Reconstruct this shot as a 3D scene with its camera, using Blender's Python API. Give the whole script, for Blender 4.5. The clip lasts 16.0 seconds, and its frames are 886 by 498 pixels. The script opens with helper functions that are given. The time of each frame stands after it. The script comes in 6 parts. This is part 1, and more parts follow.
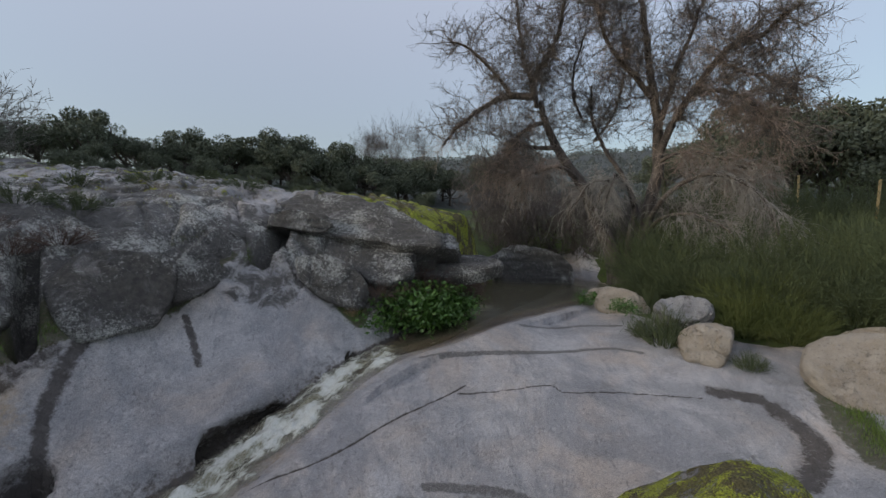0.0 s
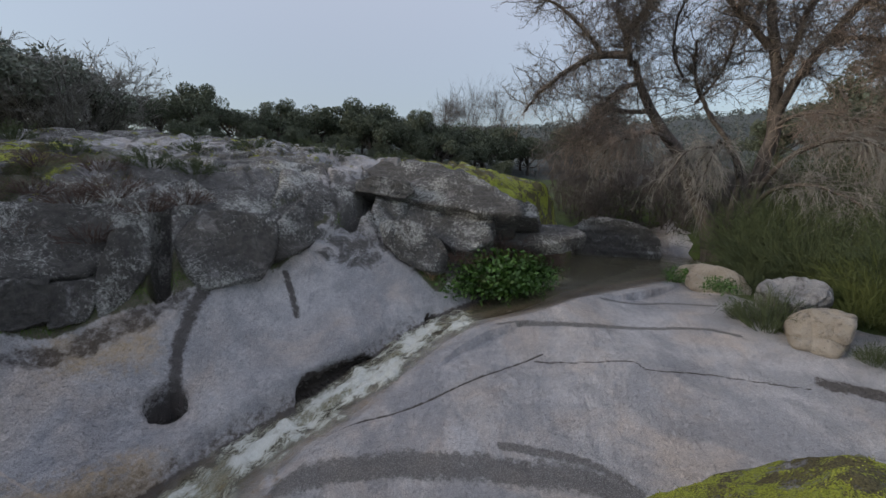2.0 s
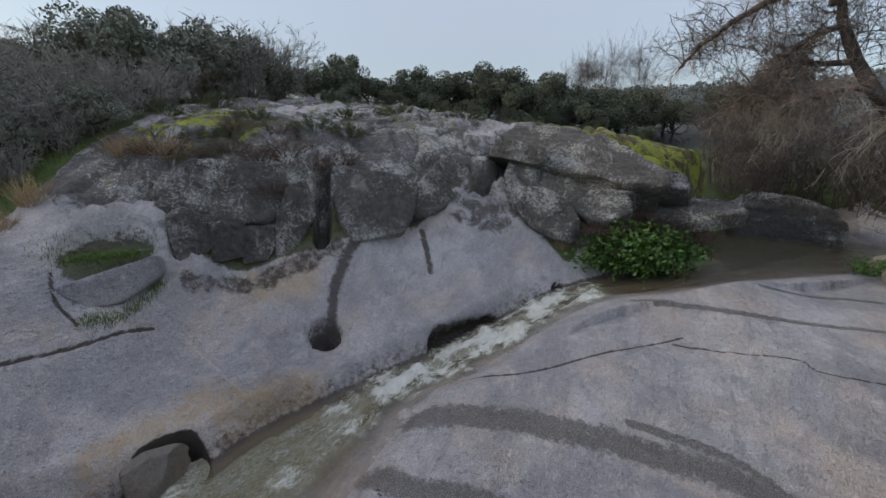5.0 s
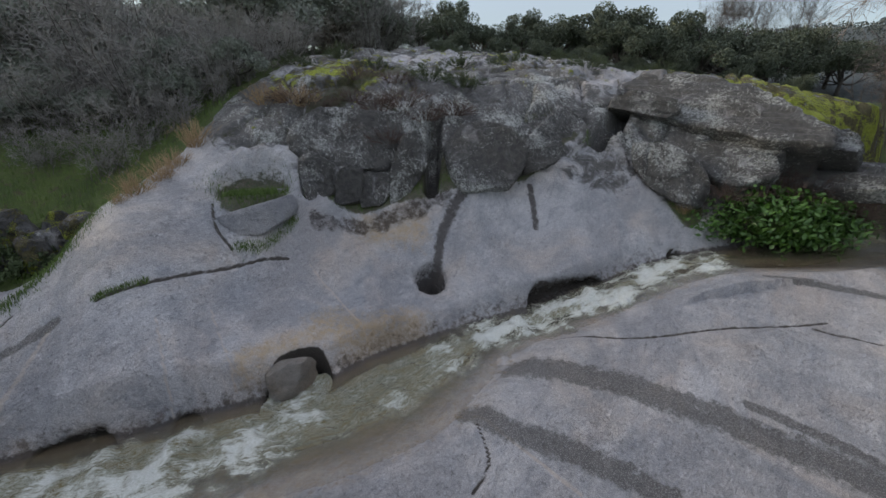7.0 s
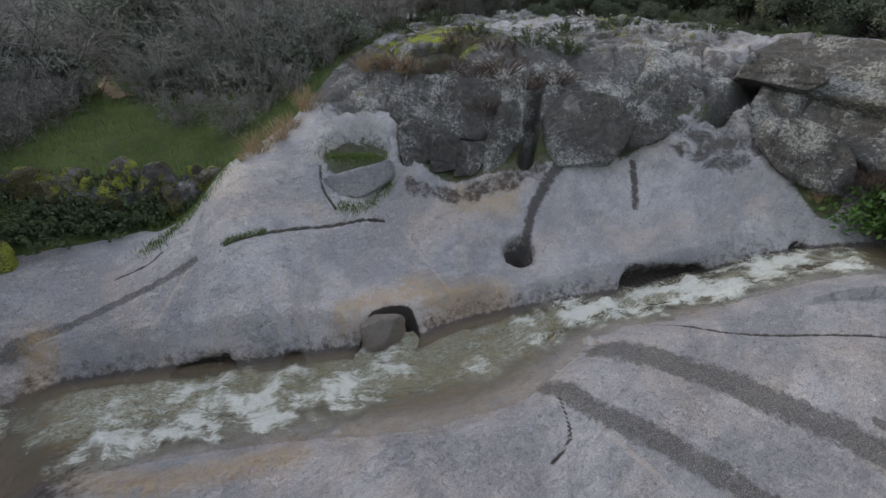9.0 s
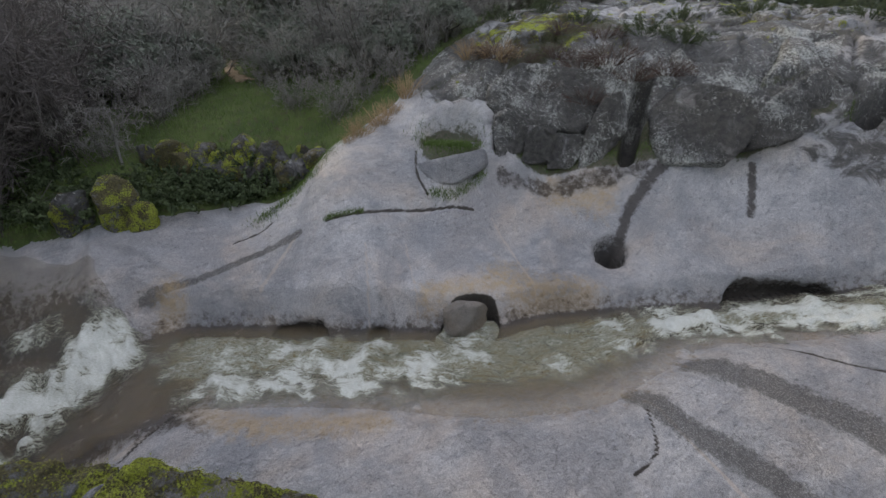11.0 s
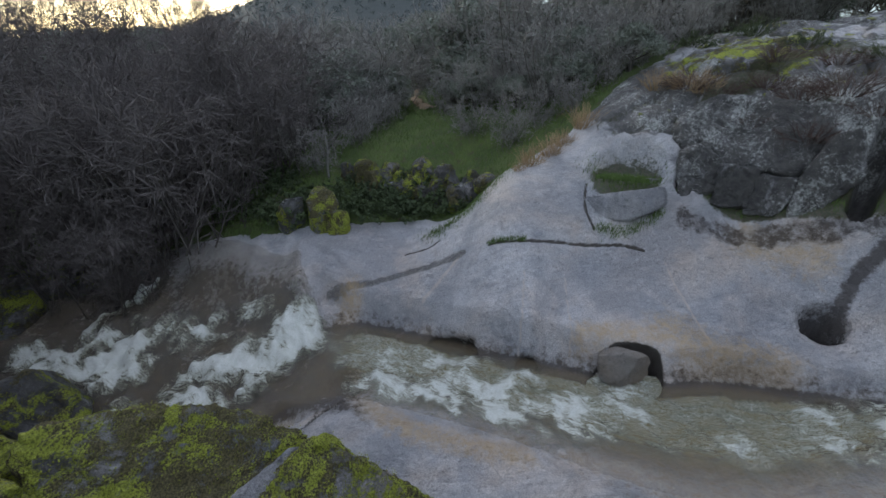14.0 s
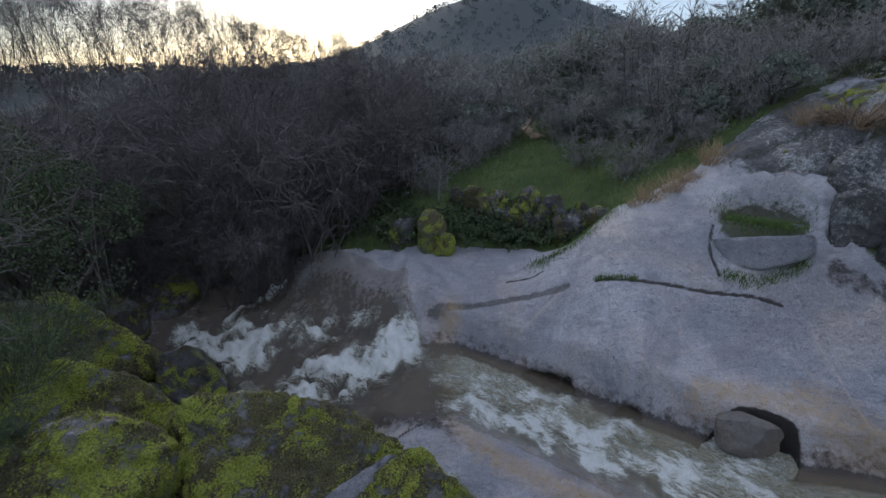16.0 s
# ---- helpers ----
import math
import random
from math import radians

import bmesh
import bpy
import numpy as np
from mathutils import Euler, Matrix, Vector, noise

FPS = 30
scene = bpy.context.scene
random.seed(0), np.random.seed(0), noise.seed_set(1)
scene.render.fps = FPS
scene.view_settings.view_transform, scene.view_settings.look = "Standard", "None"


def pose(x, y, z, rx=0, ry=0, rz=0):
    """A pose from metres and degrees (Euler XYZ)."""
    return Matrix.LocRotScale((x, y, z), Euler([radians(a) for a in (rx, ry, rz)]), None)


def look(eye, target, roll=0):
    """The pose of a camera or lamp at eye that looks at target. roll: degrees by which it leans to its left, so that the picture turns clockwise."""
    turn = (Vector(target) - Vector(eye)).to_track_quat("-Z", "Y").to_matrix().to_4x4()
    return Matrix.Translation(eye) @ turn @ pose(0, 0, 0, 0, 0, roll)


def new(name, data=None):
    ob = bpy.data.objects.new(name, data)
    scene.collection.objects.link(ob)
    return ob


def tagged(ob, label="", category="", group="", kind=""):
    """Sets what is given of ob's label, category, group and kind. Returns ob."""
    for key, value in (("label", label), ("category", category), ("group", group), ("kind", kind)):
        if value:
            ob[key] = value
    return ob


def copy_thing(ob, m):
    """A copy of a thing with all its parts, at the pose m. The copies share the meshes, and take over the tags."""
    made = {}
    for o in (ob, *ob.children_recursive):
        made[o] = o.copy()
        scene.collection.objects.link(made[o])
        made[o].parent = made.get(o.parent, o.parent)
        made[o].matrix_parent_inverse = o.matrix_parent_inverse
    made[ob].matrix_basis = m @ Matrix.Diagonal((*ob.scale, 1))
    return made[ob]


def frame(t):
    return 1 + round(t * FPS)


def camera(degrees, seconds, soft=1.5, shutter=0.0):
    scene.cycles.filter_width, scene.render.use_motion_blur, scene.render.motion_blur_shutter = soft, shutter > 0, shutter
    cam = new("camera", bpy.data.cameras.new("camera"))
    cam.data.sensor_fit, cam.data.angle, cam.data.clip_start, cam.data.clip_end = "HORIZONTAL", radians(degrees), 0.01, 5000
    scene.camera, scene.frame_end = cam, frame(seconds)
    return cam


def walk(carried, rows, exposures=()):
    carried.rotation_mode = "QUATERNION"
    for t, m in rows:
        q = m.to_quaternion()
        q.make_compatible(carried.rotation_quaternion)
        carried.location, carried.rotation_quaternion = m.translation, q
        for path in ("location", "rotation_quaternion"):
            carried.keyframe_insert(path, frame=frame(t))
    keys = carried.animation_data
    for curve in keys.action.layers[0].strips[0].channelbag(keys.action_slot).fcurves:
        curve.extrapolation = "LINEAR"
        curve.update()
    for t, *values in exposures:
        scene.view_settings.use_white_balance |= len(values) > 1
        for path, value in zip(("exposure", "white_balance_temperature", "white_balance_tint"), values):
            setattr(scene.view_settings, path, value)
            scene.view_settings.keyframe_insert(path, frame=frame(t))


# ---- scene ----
cam = camera(94.0, 16.0)
METRES, EYE, TILT = 1.3, 4.6, -5.0
ROWS = [
    (0, 0.0022, 0.0025, 0.0026, -0.00, 0.00, -0.00),
    (0.5, -0.0314, 0.0046, -0.0137, 2.17, -1.35, -0.47),
    (1, -0.0616, -0.0134, -0.0332, 4.81, -2.63, -0.80),
    (1.5, -0.0983, -0.0346, -0.0444, 7.54, -3.56, -1.13),
    (2, -0.1386, -0.0485, -0.0512, 10.05, -4.28, -1.49),
    (2.5, -0.1709, -0.0585, -0.0548, 11.94, -4.84, -1.79),
    (3, -0.1981, -0.0724, -0.0648, 13.54, -5.52, -2.09),
    (3.5, -0.2324, -0.1015, -0.0740, 15.77, -6.44, -2.62),
    (4, -0.2813, -0.1446, -0.0879, 19.31, -7.46, -3.04),
    (6.5, -0.5010, -0.3589, -0.1800, 36.05, -13.91, -4.47),
    (7, -0.5395, -0.4117, -0.1993, 39.51, -16.27, -4.80),
    (7.5, -0.5702, -0.4622, -0.2117, 42.98, -17.24, -4.88),
    (8, -0.5955, -0.5138, -0.2278, 46.11, -18.53, -5.03),
    (10.5, -0.7126, -0.7468, -0.3084, 58.49, -22.91, -6.60),
    (11, -0.7353, -0.8056, -0.3077, 62.19, -23.31, -6.61),
    (11.5, -0.7538, -0.8681, -0.2929, 66.49, -23.70, -6.28),
    (12, -0.7738, -0.9079, -0.2730, 70.80, -24.00, -5.81),
    (12.5, -0.7790, -0.9387, -0.2587, 74.15, -23.95, -5.46),
    (13, -0.7915, -0.9856, -0.2534, 77.47, -23.82, -5.46),
    (13.5, -0.8007, -1.0472, -0.2408, 80.67, -23.79, -5.63),
    (14, -0.8102, -1.1098, -0.2130, 82.93, -22.77, -6.08),
    (14.5, -0.8032, -1.1706, -0.1750, 85.50, -21.74, -6.55),
    (15, -0.7875, -1.2083, -0.1547, 88.84, -21.71, -6.63),
    (15.5, -0.7565, -1.2396, -0.1499, 93.62, -21.33, -6.21),
    (16, -0.7230, -1.2670, -0.1534, 97.06, -20.95, -6.13),
]
walk(cam, [(t, pose(0, 0, EYE, TILT) @ pose(METRES * x, METRES * y, METRES * z, 90 + pitch, roll, yaw)) for t, x, y, z, yaw, pitch, roll in ROWS],
     exposures=[(0, 1.16, 6550, 6), (4, 1.36, 6600, 8), (6.5, 1.42, 6600, 5), (8, 1.62, 6700, 5), (11, 1.73, 6950, 6), (13.5, 1.77, 6400, 4), (14.5, 1.42, 6050, 3), (16, 1.33, 5800, 8)])

# ---- light: the sun stands low behind the hill, so the open sky gives nearly all of it ----
world = bpy.data.worlds.new("world")
scene.world = world
world.use_nodes = True
SUN_AZ, SUN_EL = 203.0, 9.0
_n = world.node_tree.nodes
_sky = _n.new("ShaderNodeTexSky")
_sky.sky_type, _sky.sun_disc = "NISHITA", False
_sky.sun_elevation, _sky.sun_rotation = radians(SUN_EL), radians(90 - SUN_AZ)
_sky.air_density, _sky.dust_density, _sky.ozone_density = 1.0, 1.0, 2.0
_n["Background"].inputs[1].default_value = 0.042
_veil = _n.new("ShaderNodeMix")          # a thin even veil of high cloud over the clear sky
_veil.data_type, _veil.blend_type, _veil.inputs[0].default_value = "RGBA", "ADD", 1.0
_way, _part, _rise, _dim = (_n.new(k) for k in ("ShaderNodeTexCoord", "ShaderNodeSeparateXYZ", "ShaderNodeMapRange", "ShaderNodeVectorMath"))
_rise.inputs[3].default_value, _rise.inputs[4].default_value = 0.64, 2.15   # a cloudy sky is brighter overhead than at its rim
_dim.operation, _dim.inputs[0].default_value = "SCALE", (3.22, 3.22, 3.84)
for a, b in ((_way.outputs["Generated"], _part.inputs[0]), (_part.outputs[2], _rise.inputs[0]), (_rise.outputs[0], _dim.inputs["Scale"]), (_dim.outputs[0], _veil.inputs[7])):
    world.node_tree.links.new(a, b)
world.node_tree.links.new(_sky.outputs[0], _veil.inputs[6])
world.node_tree.links.new(_veil.outputs[2], _n["Background"].inputs[0])
sun = new("sun", bpy.data.lights.new("sun", "SUN"))
sun.data.energy, sun.data.angle, sun.data.color = 0.8, radians(24), (1.0, 0.86, 0.70)
sun.matrix_world = look((0, 0, 0), (-math.cos(radians(SUN_AZ)), -math.sin(radians(SUN_AZ)), -math.tan(radians(SUN_EL + 8))))


# ---- materials ----
def nodes_of(name):
    m = bpy.data.materials.new(name)
    m.use_nodes = True
    t = m.node_tree
    return m, t, t.nodes["Principled BSDF"]


class Kit:
    """A few words for wiring a material."""

    def __init__(self, name):
        self.m, self.t, self.p = nodes_of(name)
        self.co = self.t.nodes.new("ShaderNodeNewGeometry").outputs["Position"]

    def put(self, value, socket):
        if isinstance(value, bpy.types.NodeSocket):
            self.t.links.new(value, socket)
        elif isinstance(value, tuple):
            socket.default_value = (*value, 1.0)[:4] if len(socket.default_value) == 4 else value
        else:
            socket.default_value = value

    def local(self):
        self.co = self.t.nodes.new("ShaderNodeTexCoord").outputs["Object"]
        return self

    def noise(self, scale, detail=4.0, rough=.55, stretch=None, warp=0.0):
        n = self.t.nodes.new("ShaderNodeTexNoise")
        n.inputs["Scale"].default_value, n.inputs["Detail"].default_value = scale, detail
        n.inputs["Roughness"].default_value, n.inputs["Distortion"].default_value = rough, warp
        co = self.co
        if stretch:
            v = self.t.nodes.new("ShaderNodeMapping")
            v.inputs["Scale"].default_value = stretch
            self.t.links.new(co, v.inputs[0])
            co = v.outputs[0]
        self.t.links.new(co, n.inputs["Vector"])
        return n.outputs[0]

    def cells(self, scale, feature="F1", out=0):
        n = self.t.nodes.new("ShaderNodeTexVoronoi")
        n.feature = feature
        n.inputs["Scale"].default_value = scale
        self.t.links.new(self.co, n.inputs["Vector"])
        return n.outputs[out]

    def ramp(self, value, a, b, lo=0.0, hi=1.0):
        n = self.t.nodes.new("ShaderNodeMapRange")
        n.interpolation_type = "SMOOTHSTEP"
        self.put(value, n.inputs[0])
        for k, v in zip((1, 2, 3, 4), (a, b, lo, hi)):
            n.inputs[k].default_value = v
        return n.outputs[0]

    def math(self, op, a, b=0.0):
        n = self.t.nodes.new("ShaderNodeMath")
        n.operation, n.use_clamp = op, False
        self.put(a, n.inputs[0])
        self.put(b, n.inputs[1])
        return n.outputs[0]

    def mix(self, k, a, b, how="MIX"):
        n = self.t.nodes.new("ShaderNodeMix")
        n.data_type, n.blend_type = "RGBA", how
        self.put(k, n.inputs[0])
        self.put(a, n.inputs[6])
        self.put(b, n.inputs[7])
        return n.outputs[2]

    def attr(self, name):
        n = self.t.nodes.new("ShaderNodeAttribute")
        n.attribute_name = name
        s = self.t.nodes.new("ShaderNodeSeparateColor")
        self.t.links.new(n.outputs["Color"], s.inputs[0])
        return s.outputs[0], s.outputs[1], s.outputs[2], n.outputs["Alpha"]

    def vector(self, name):
        n = self.t.nodes.new("ShaderNodeAttribute")
        n.attribute_name = name
        return n.outputs["Vector"]

    def random(self):
        return self.t.nodes.new("ShaderNodeObjectInfo").outputs["Random"]

    def island(self):
        return self.t.nodes.new("ShaderNodeNewGeometry").outputs["Random Per Island"]

    def bump(self, height, strength=.5, distance=.02):
        n = self.t.nodes.new("ShaderNodeBump")
        n.inputs["Strength"].default_value, n.inputs["Distance"].default_value = strength, distance
        self.put(height, n.inputs["Height"])
        self.t.links.new(n.outputs[0], self.p.inputs["Normal"])

    def done(self, colour, rough=.8, **more):
        self.put(colour, self.p.inputs["Base Color"])
        self.put(rough, self.p.inputs["Roughness"])
        for k, v in more.items():
            self.put(v, self.p.inputs[k.replace("_", " ")])
        return self.m


def granite(name, lichen=0.0, moss=0.0, masks=False, tone=1.28, warm=0.5, buff=0.0):
    """Weathered granite. lichen and moss: how much of it they cover; masks: bedrock, whose cover is laid out on the mesh."""
    k = Kit(name)
    big, mid, fine, grain = k.noise(.5, 5, .62, warp=.5), k.noise(3.2, 7, .68), k.noise(38, 5, .75), k.noise(85, 3, .7)
    c = k.mix(k.ramp(mid, .3, .7), (.27 * tone, .272 * tone, .285 * tone), (.40 * tone, .39 * tone, .385 * tone))
    c = k.mix(k.math("MULTIPLY", k.ramp(k.noise(.33, 4, .6, warp=.8), .46, .62), .55), c, (.44 * tone, .43 * tone, .43 * tone))
    worn = k.noise(2.6, 7, .7, (1.7, .38, 1), .5)
    c = k.mix(k.math("MULTIPLY", k.ramp(worn, .50, .66), .55), c, (.19 * tone, .195 * tone, .215 * tone))
    c = k.mix(k.math("MULTIPLY", k.ramp(big, .42, .70), warm), c, (.42 * tone, .33 * tone, .25 * tone))
    c = k.mix(k.math("MULTIPLY", k.ramp(k.noise(.9, 6, .7, (1, 1, .35), .4), .50, .68), .45), c, (.21 * tone, .205 * tone, .21 * tone))
    c = k.mix(k.math("MULTIPLY", k.ramp(k.noise(.42, 5, .65, warp=1.0), .45, .62), .7), c, (.21 * tone, .215 * tone, .23 * tone))
    c = k.mix(.42, c, k.mix(k.ramp(fine, .33, .62), (.50, .50, .52), (1.12, 1.11, 1.10)), "MULTIPLY")
    c = k.mix(.6, c, k.mix(k.ramp(grain, .35, .62), (.62, .62, .63), (1.35, 1.35, 1.35)), "MULTIPLY")
    if buff:
        c = k.mix(buff, c, k.mix(k.ramp(k.noise(2.1, 5, .65), .35, .65), (.50, .40, .27), (.62, .54, .42)))
    mott = k.math("MULTIPLY", k.ramp(k.noise(24, 6, .75, (1.5, .6, 1.2), .6), .50, .66), k.ramp(k.noise(.7, 4, .6), .38, .62, .25, 1.0))
    c = k.mix(k.math("MULTIPLY", mott, .22), c, (.15 * tone, .15 * tone, .16 * tone))
    flake = k.ramp(k.math("ABSOLUTE", k.math("SUBTRACT", k.noise(5, 8, .8, (1.2, .7, 1), .9), .5)), .0, .011, 1, 0)
    c = k.mix(k.math("MULTIPLY", flake, .20), c, (.13 * tone, .125 * tone, .12 * tone))
    pits = k.ramp(k.noise(17, 4, .65, (1.2, .8, 1)), .615, .64)
    c = k.mix(k.math("MULTIPLY", pits, .45), c, (.10 * tone, .098 * tone, .10 * tone))
    c = k.mix(k.math("MULTIPLY", k.ramp(k.noise(11, 5, .7), .55, .68), .25), c, (.52 * tone, .51 * tone, .51 * tone))
    scars = k.ramp(k.math("ABSOLUTE", k.math("SUBTRACT", k.noise(1.6, 6, .75, warp=.8), .5)), .0, .008, 1, 0)
    scars = k.math("MULTIPLY", scars, k.ramp(k.noise(.8, 3), .50, .60))
    c = k.mix(k.math("MULTIPLY", scars, .55), c, (.09, .08, .07))
    rough = k.ramp(mid, .3, .7, .40, .58)
    height = k.math("ADD", k.math("MULTIPLY", mid, 1.2), k.math("ADD", k.math("MULTIPLY", fine, .75), k.math("MULTIPLY", k.noise(9, 6, .75, (1.6, .5, 1.6), .6), .7)))
    height = k.math("ADD", height, k.math("MULTIPLY", worn, -1.4))
    height = k.math("SUBTRACT", height, k.math("MULTIPLY", scars, .2))
    if masks:
        wet, stripe, lich, mos = k.attr("cover")
        crack_shade, rust, dirt, vein = k.attr("marks")
        grit = k.cells(48, "F1", 0)
        wob = k.math("MULTIPLY", k.math("SUBTRACT", k.noise(7, 5, .75), .5), 1.3)
        c = k.mix(k.math("MULTIPLY", k.ramp(k.math("ADD", vein, wob), .4, .9), .6), c, (.62, .53, .45))
        st = k.ramp(k.math("ADD", stripe, k.math("MULTIPLY", wob, 1.5)), .36, .82)
        c = k.mix(k.math("MULTIPLY", st, .75), c, k.mix(k.ramp(grit, .1, .55), (.40, .385, .365), (.10, .095, .09)))
        c = k.mix(k.math("MULTIPLY", k.ramp(k.math("ADD", rust, wob), .3, 1.0), .75), c, (.55, .39, .20))
        height = k.math("ADD", height, k.math("MULTIPLY", k.math("MULTIPLY", st, grit), -.8))
    else:
        lich, mos = lichen, moss
    # lichen: a dark crust, and pale rosettes that gather in places
    less = k.math("MULTIPLY", k.math("SUBTRACT", lich, 1.0), .45)
    where = k.noise(.9, 4, .6, warp=.4)
    dark = k.ramp(k.math("ADD", k.math("ADD", k.noise(2.3, 9, .72, warp=.6), less), k.math("MULTIPLY", k.math("SUBTRACT", where, .5), .25)), .30, .46)
    c = k.mix(k.math("MULTIPLY", dark, .88), c, k.mix(k.ramp(k.noise(9, 5, .7), .35, .65), (.035, .033, .03), (.10, .094, .082)))
    pale = k.ramp(k.math("ADD", k.math("ADD", k.noise(15, 9, .9, warp=.3), less), k.math("MULTIPLY", k.math("SUBTRACT", where, .5), -.55)), .535, .565)
    c = k.mix(k.math("MULTIPLY", pale, .92), c, k.mix(k.ramp(k.noise(26, 3), .4, .6), (.36, .37, .34), (.68, .68, .64)))
    mk = k.ramp(k.math("ADD", k.noise(2.2, 8, .78, warp=.3), k.math("MULTIPLY", k.math("SUBTRACT", mos, 1.0), .42)), .37, .45)
    tuft = k.noise(42, 4, .7)
    glow = k.ramp(k.math("ADD", k.noise(1.5, 7, .68, warp=.5), k.math("MULTIPLY", k.math("SUBTRACT", tuft, .5), .30)), .47, .54)
    green = k.mix(glow, k.mix(k.ramp(tuft, .35, .65), (.07, .062, .026), (.25, .215, .09)),
                  k.mix(k.ramp(tuft, .35, .65), (.22, .25, .03), (.60, .66, .08)))
    c = k.mix(mk, c, green)
    height = k.math("ADD", height, k.math("MULTIPLY", mk, k.math("ADD", k.math("MULTIPLY", tuft, 2.2), k.math("MULTIPLY", k.noise(11, 4, .7), 1.8))))
    rough = k.math("ADD", rough, k.math("MULTIPLY", mk, .35))
    if masks:
        # wet rock, with painted shade in the hollows and on the far bank's flank
        w = k.ramp(k.math("ADD", wet, k.math("MULTIPLY", wob, 1.15)), .36, .85)
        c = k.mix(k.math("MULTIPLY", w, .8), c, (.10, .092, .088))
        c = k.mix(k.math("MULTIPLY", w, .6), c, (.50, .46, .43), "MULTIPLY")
        # dark open cracks, and the painted shade of the hollows
        c = k.mix(k.ramp(k.math("ADD", crack_shade, k.math("MULTIPLY", wob, .9)), .42, .85), c, (.07, .06, .05))
        c = k.mix(k.math("MULTIPLY", k.ramp(k.math("ADD", dirt, wob), .4, .7), .9), c, k.mix(k.ramp(k.noise(25, 3), .4, .6), (.05, .065, .018), (.10, .085, .05)))
        rough = k.math("SUBTRACT", rough, k.math("MULTIPLY", w, .28))
    height = k.math("SUBTRACT", height, k.math("ADD", k.math("MULTIPLY", pits, .4), k.math("ADD", k.math("MULTIPLY", mott, .25), k.math("MULTIPLY", flake, .12))))
    k.bump(height, 1.0, .042 if masks else .065)
    return k.done(c, rough)


def turf(name, a, b, soil=(.10, .075, .05)):
    k = Kit(name)
    c = k.mix(k.ramp(k.noise(1.2, 5, .7), .35, .65), a, b)
    c = k.mix(k.ramp(k.noise(6, 5, .7), .52, .68), c, soil)
    c = k.mix(.6, c, k.mix(k.ramp(k.noise(60, 3), .35, .65), (.4, .4, .4), (1, 1, 1)), "MULTIPLY")
    k.bump(k.noise(30, 4, .7), .8, .05)
    return k.done(c, .95)


def bark(name, a, b, scale=9):
    k = Kit(name)
    n = k.noise(scale, 5, .7, (1, 1, .25))
    k.bump(n, .7, .03)
    return k.done(k.mix(k.ramp(n, .35, .68), a, b), .9)


def leafy(name, a, b, rough=.82):
    k = Kit(name)
    c = k.mix(k.ramp(k.noise(1.3, 3), .3, .7), a, b)
    c = k.mix(k.math("MULTIPLY", k.island(), .5), c, tuple(v * 1.7 for v in b))
    m = k.done(c, rough)
    return m


GRANITE = granite("bedrock_granite", masks=True, tone=1.5)
GRANITE_LICHEN = granite("lichen_granite", lichen=1.0, moss=.35, tone=1.0, warm=.5)
GRANITE_BLOCK = granite("blotched_granite", lichen=.95, moss=.1, tone=.95, warm=.4)
GRANITE_PALE = granite("pale_granite", lichen=.25, tone=1.4, warm=.25)
GRANITE_CLEAN = granite("clean_granite", lichen=.68, moss=.15, tone=.9, warm=.55)
GRANITE_MOSSY = granite("mossy_granite", lichen=.6, moss=.93, tone=1.0, warm=.9)
GRANITE_WALL = granite("mossy_wall_granite", lichen=.85, moss=.72, tone=.8)
GRASS_GROUND = turf("short_grass", (.065, .10, .022), (.115, .155, .038))
BARK = bark("grey_brown_bark", (.05, .043, .037), (.12, .105, .09))
BARK_TREE = bark("riverside_bark", (.045, .038, .034), (.13, .11, .095), 6)
TWIG = bark("brown_twigs", (.19, .15, .13), (.29, .235, .20), 3)
TWIG_DARK = bark("dark_twigs", (.085, .074, .068), (.15, .13, .115), 3)
TWIG_WILLOW = bark("willow_twigs", (.09, .078, .073), (.165, .143, .135), 3)
TWIG_GREY = bark("grey_twigs", (.19, .18, .165), (.31, .295, .27), 3)
OAK_LEAF = leafy("holm_oak_leaves", (.055, .07, .05), (.095, .11, .072))
OLIVE_LEAF = leafy("grey_green_leaves", (.12, .135, .11), (.19, .205, .165))
# lifted bluish greens: the haze of distance is put into the colour
WOODS_LEAF = leafy("woods_leaves", (.05, .062, .062), (.085, .10, .095))
BROOM = leafy("broom_stems", (.034, .05, .024), (.065, .082, .033))
IVY = leafy("dark_ivy", (.03, .045, .018), (.055, .075, .028))
BROOM_LIGHT = leafy("light_broom_stems", (.045, .065, .015), (.085, .10, .026))
HERB = leafy("herb_leaves", (.03, .07, .012), (.06, .13, .02), .45)
GRASS = leafy("grass_blades", (.06, .10, .02), (.105, .155, .035))
STRAW = leafy("dry_grass", (.22, .15, .08), (.36, .26, .15))
HEATHER = leafy("dead_brown_scrub", (.055, .035, .028), (.10, .065, .05))
# hill colour lifted towards blue-grey, with distance haze painted in
FOREST = turf("wooded_hill", (.045, .056, .055), (.075, .088, .082), (.06, .062, .058))
MOSS_CUSHION = leafy("moss_cushions", (.12, .125, .022), (.25, .27, .032), .95)


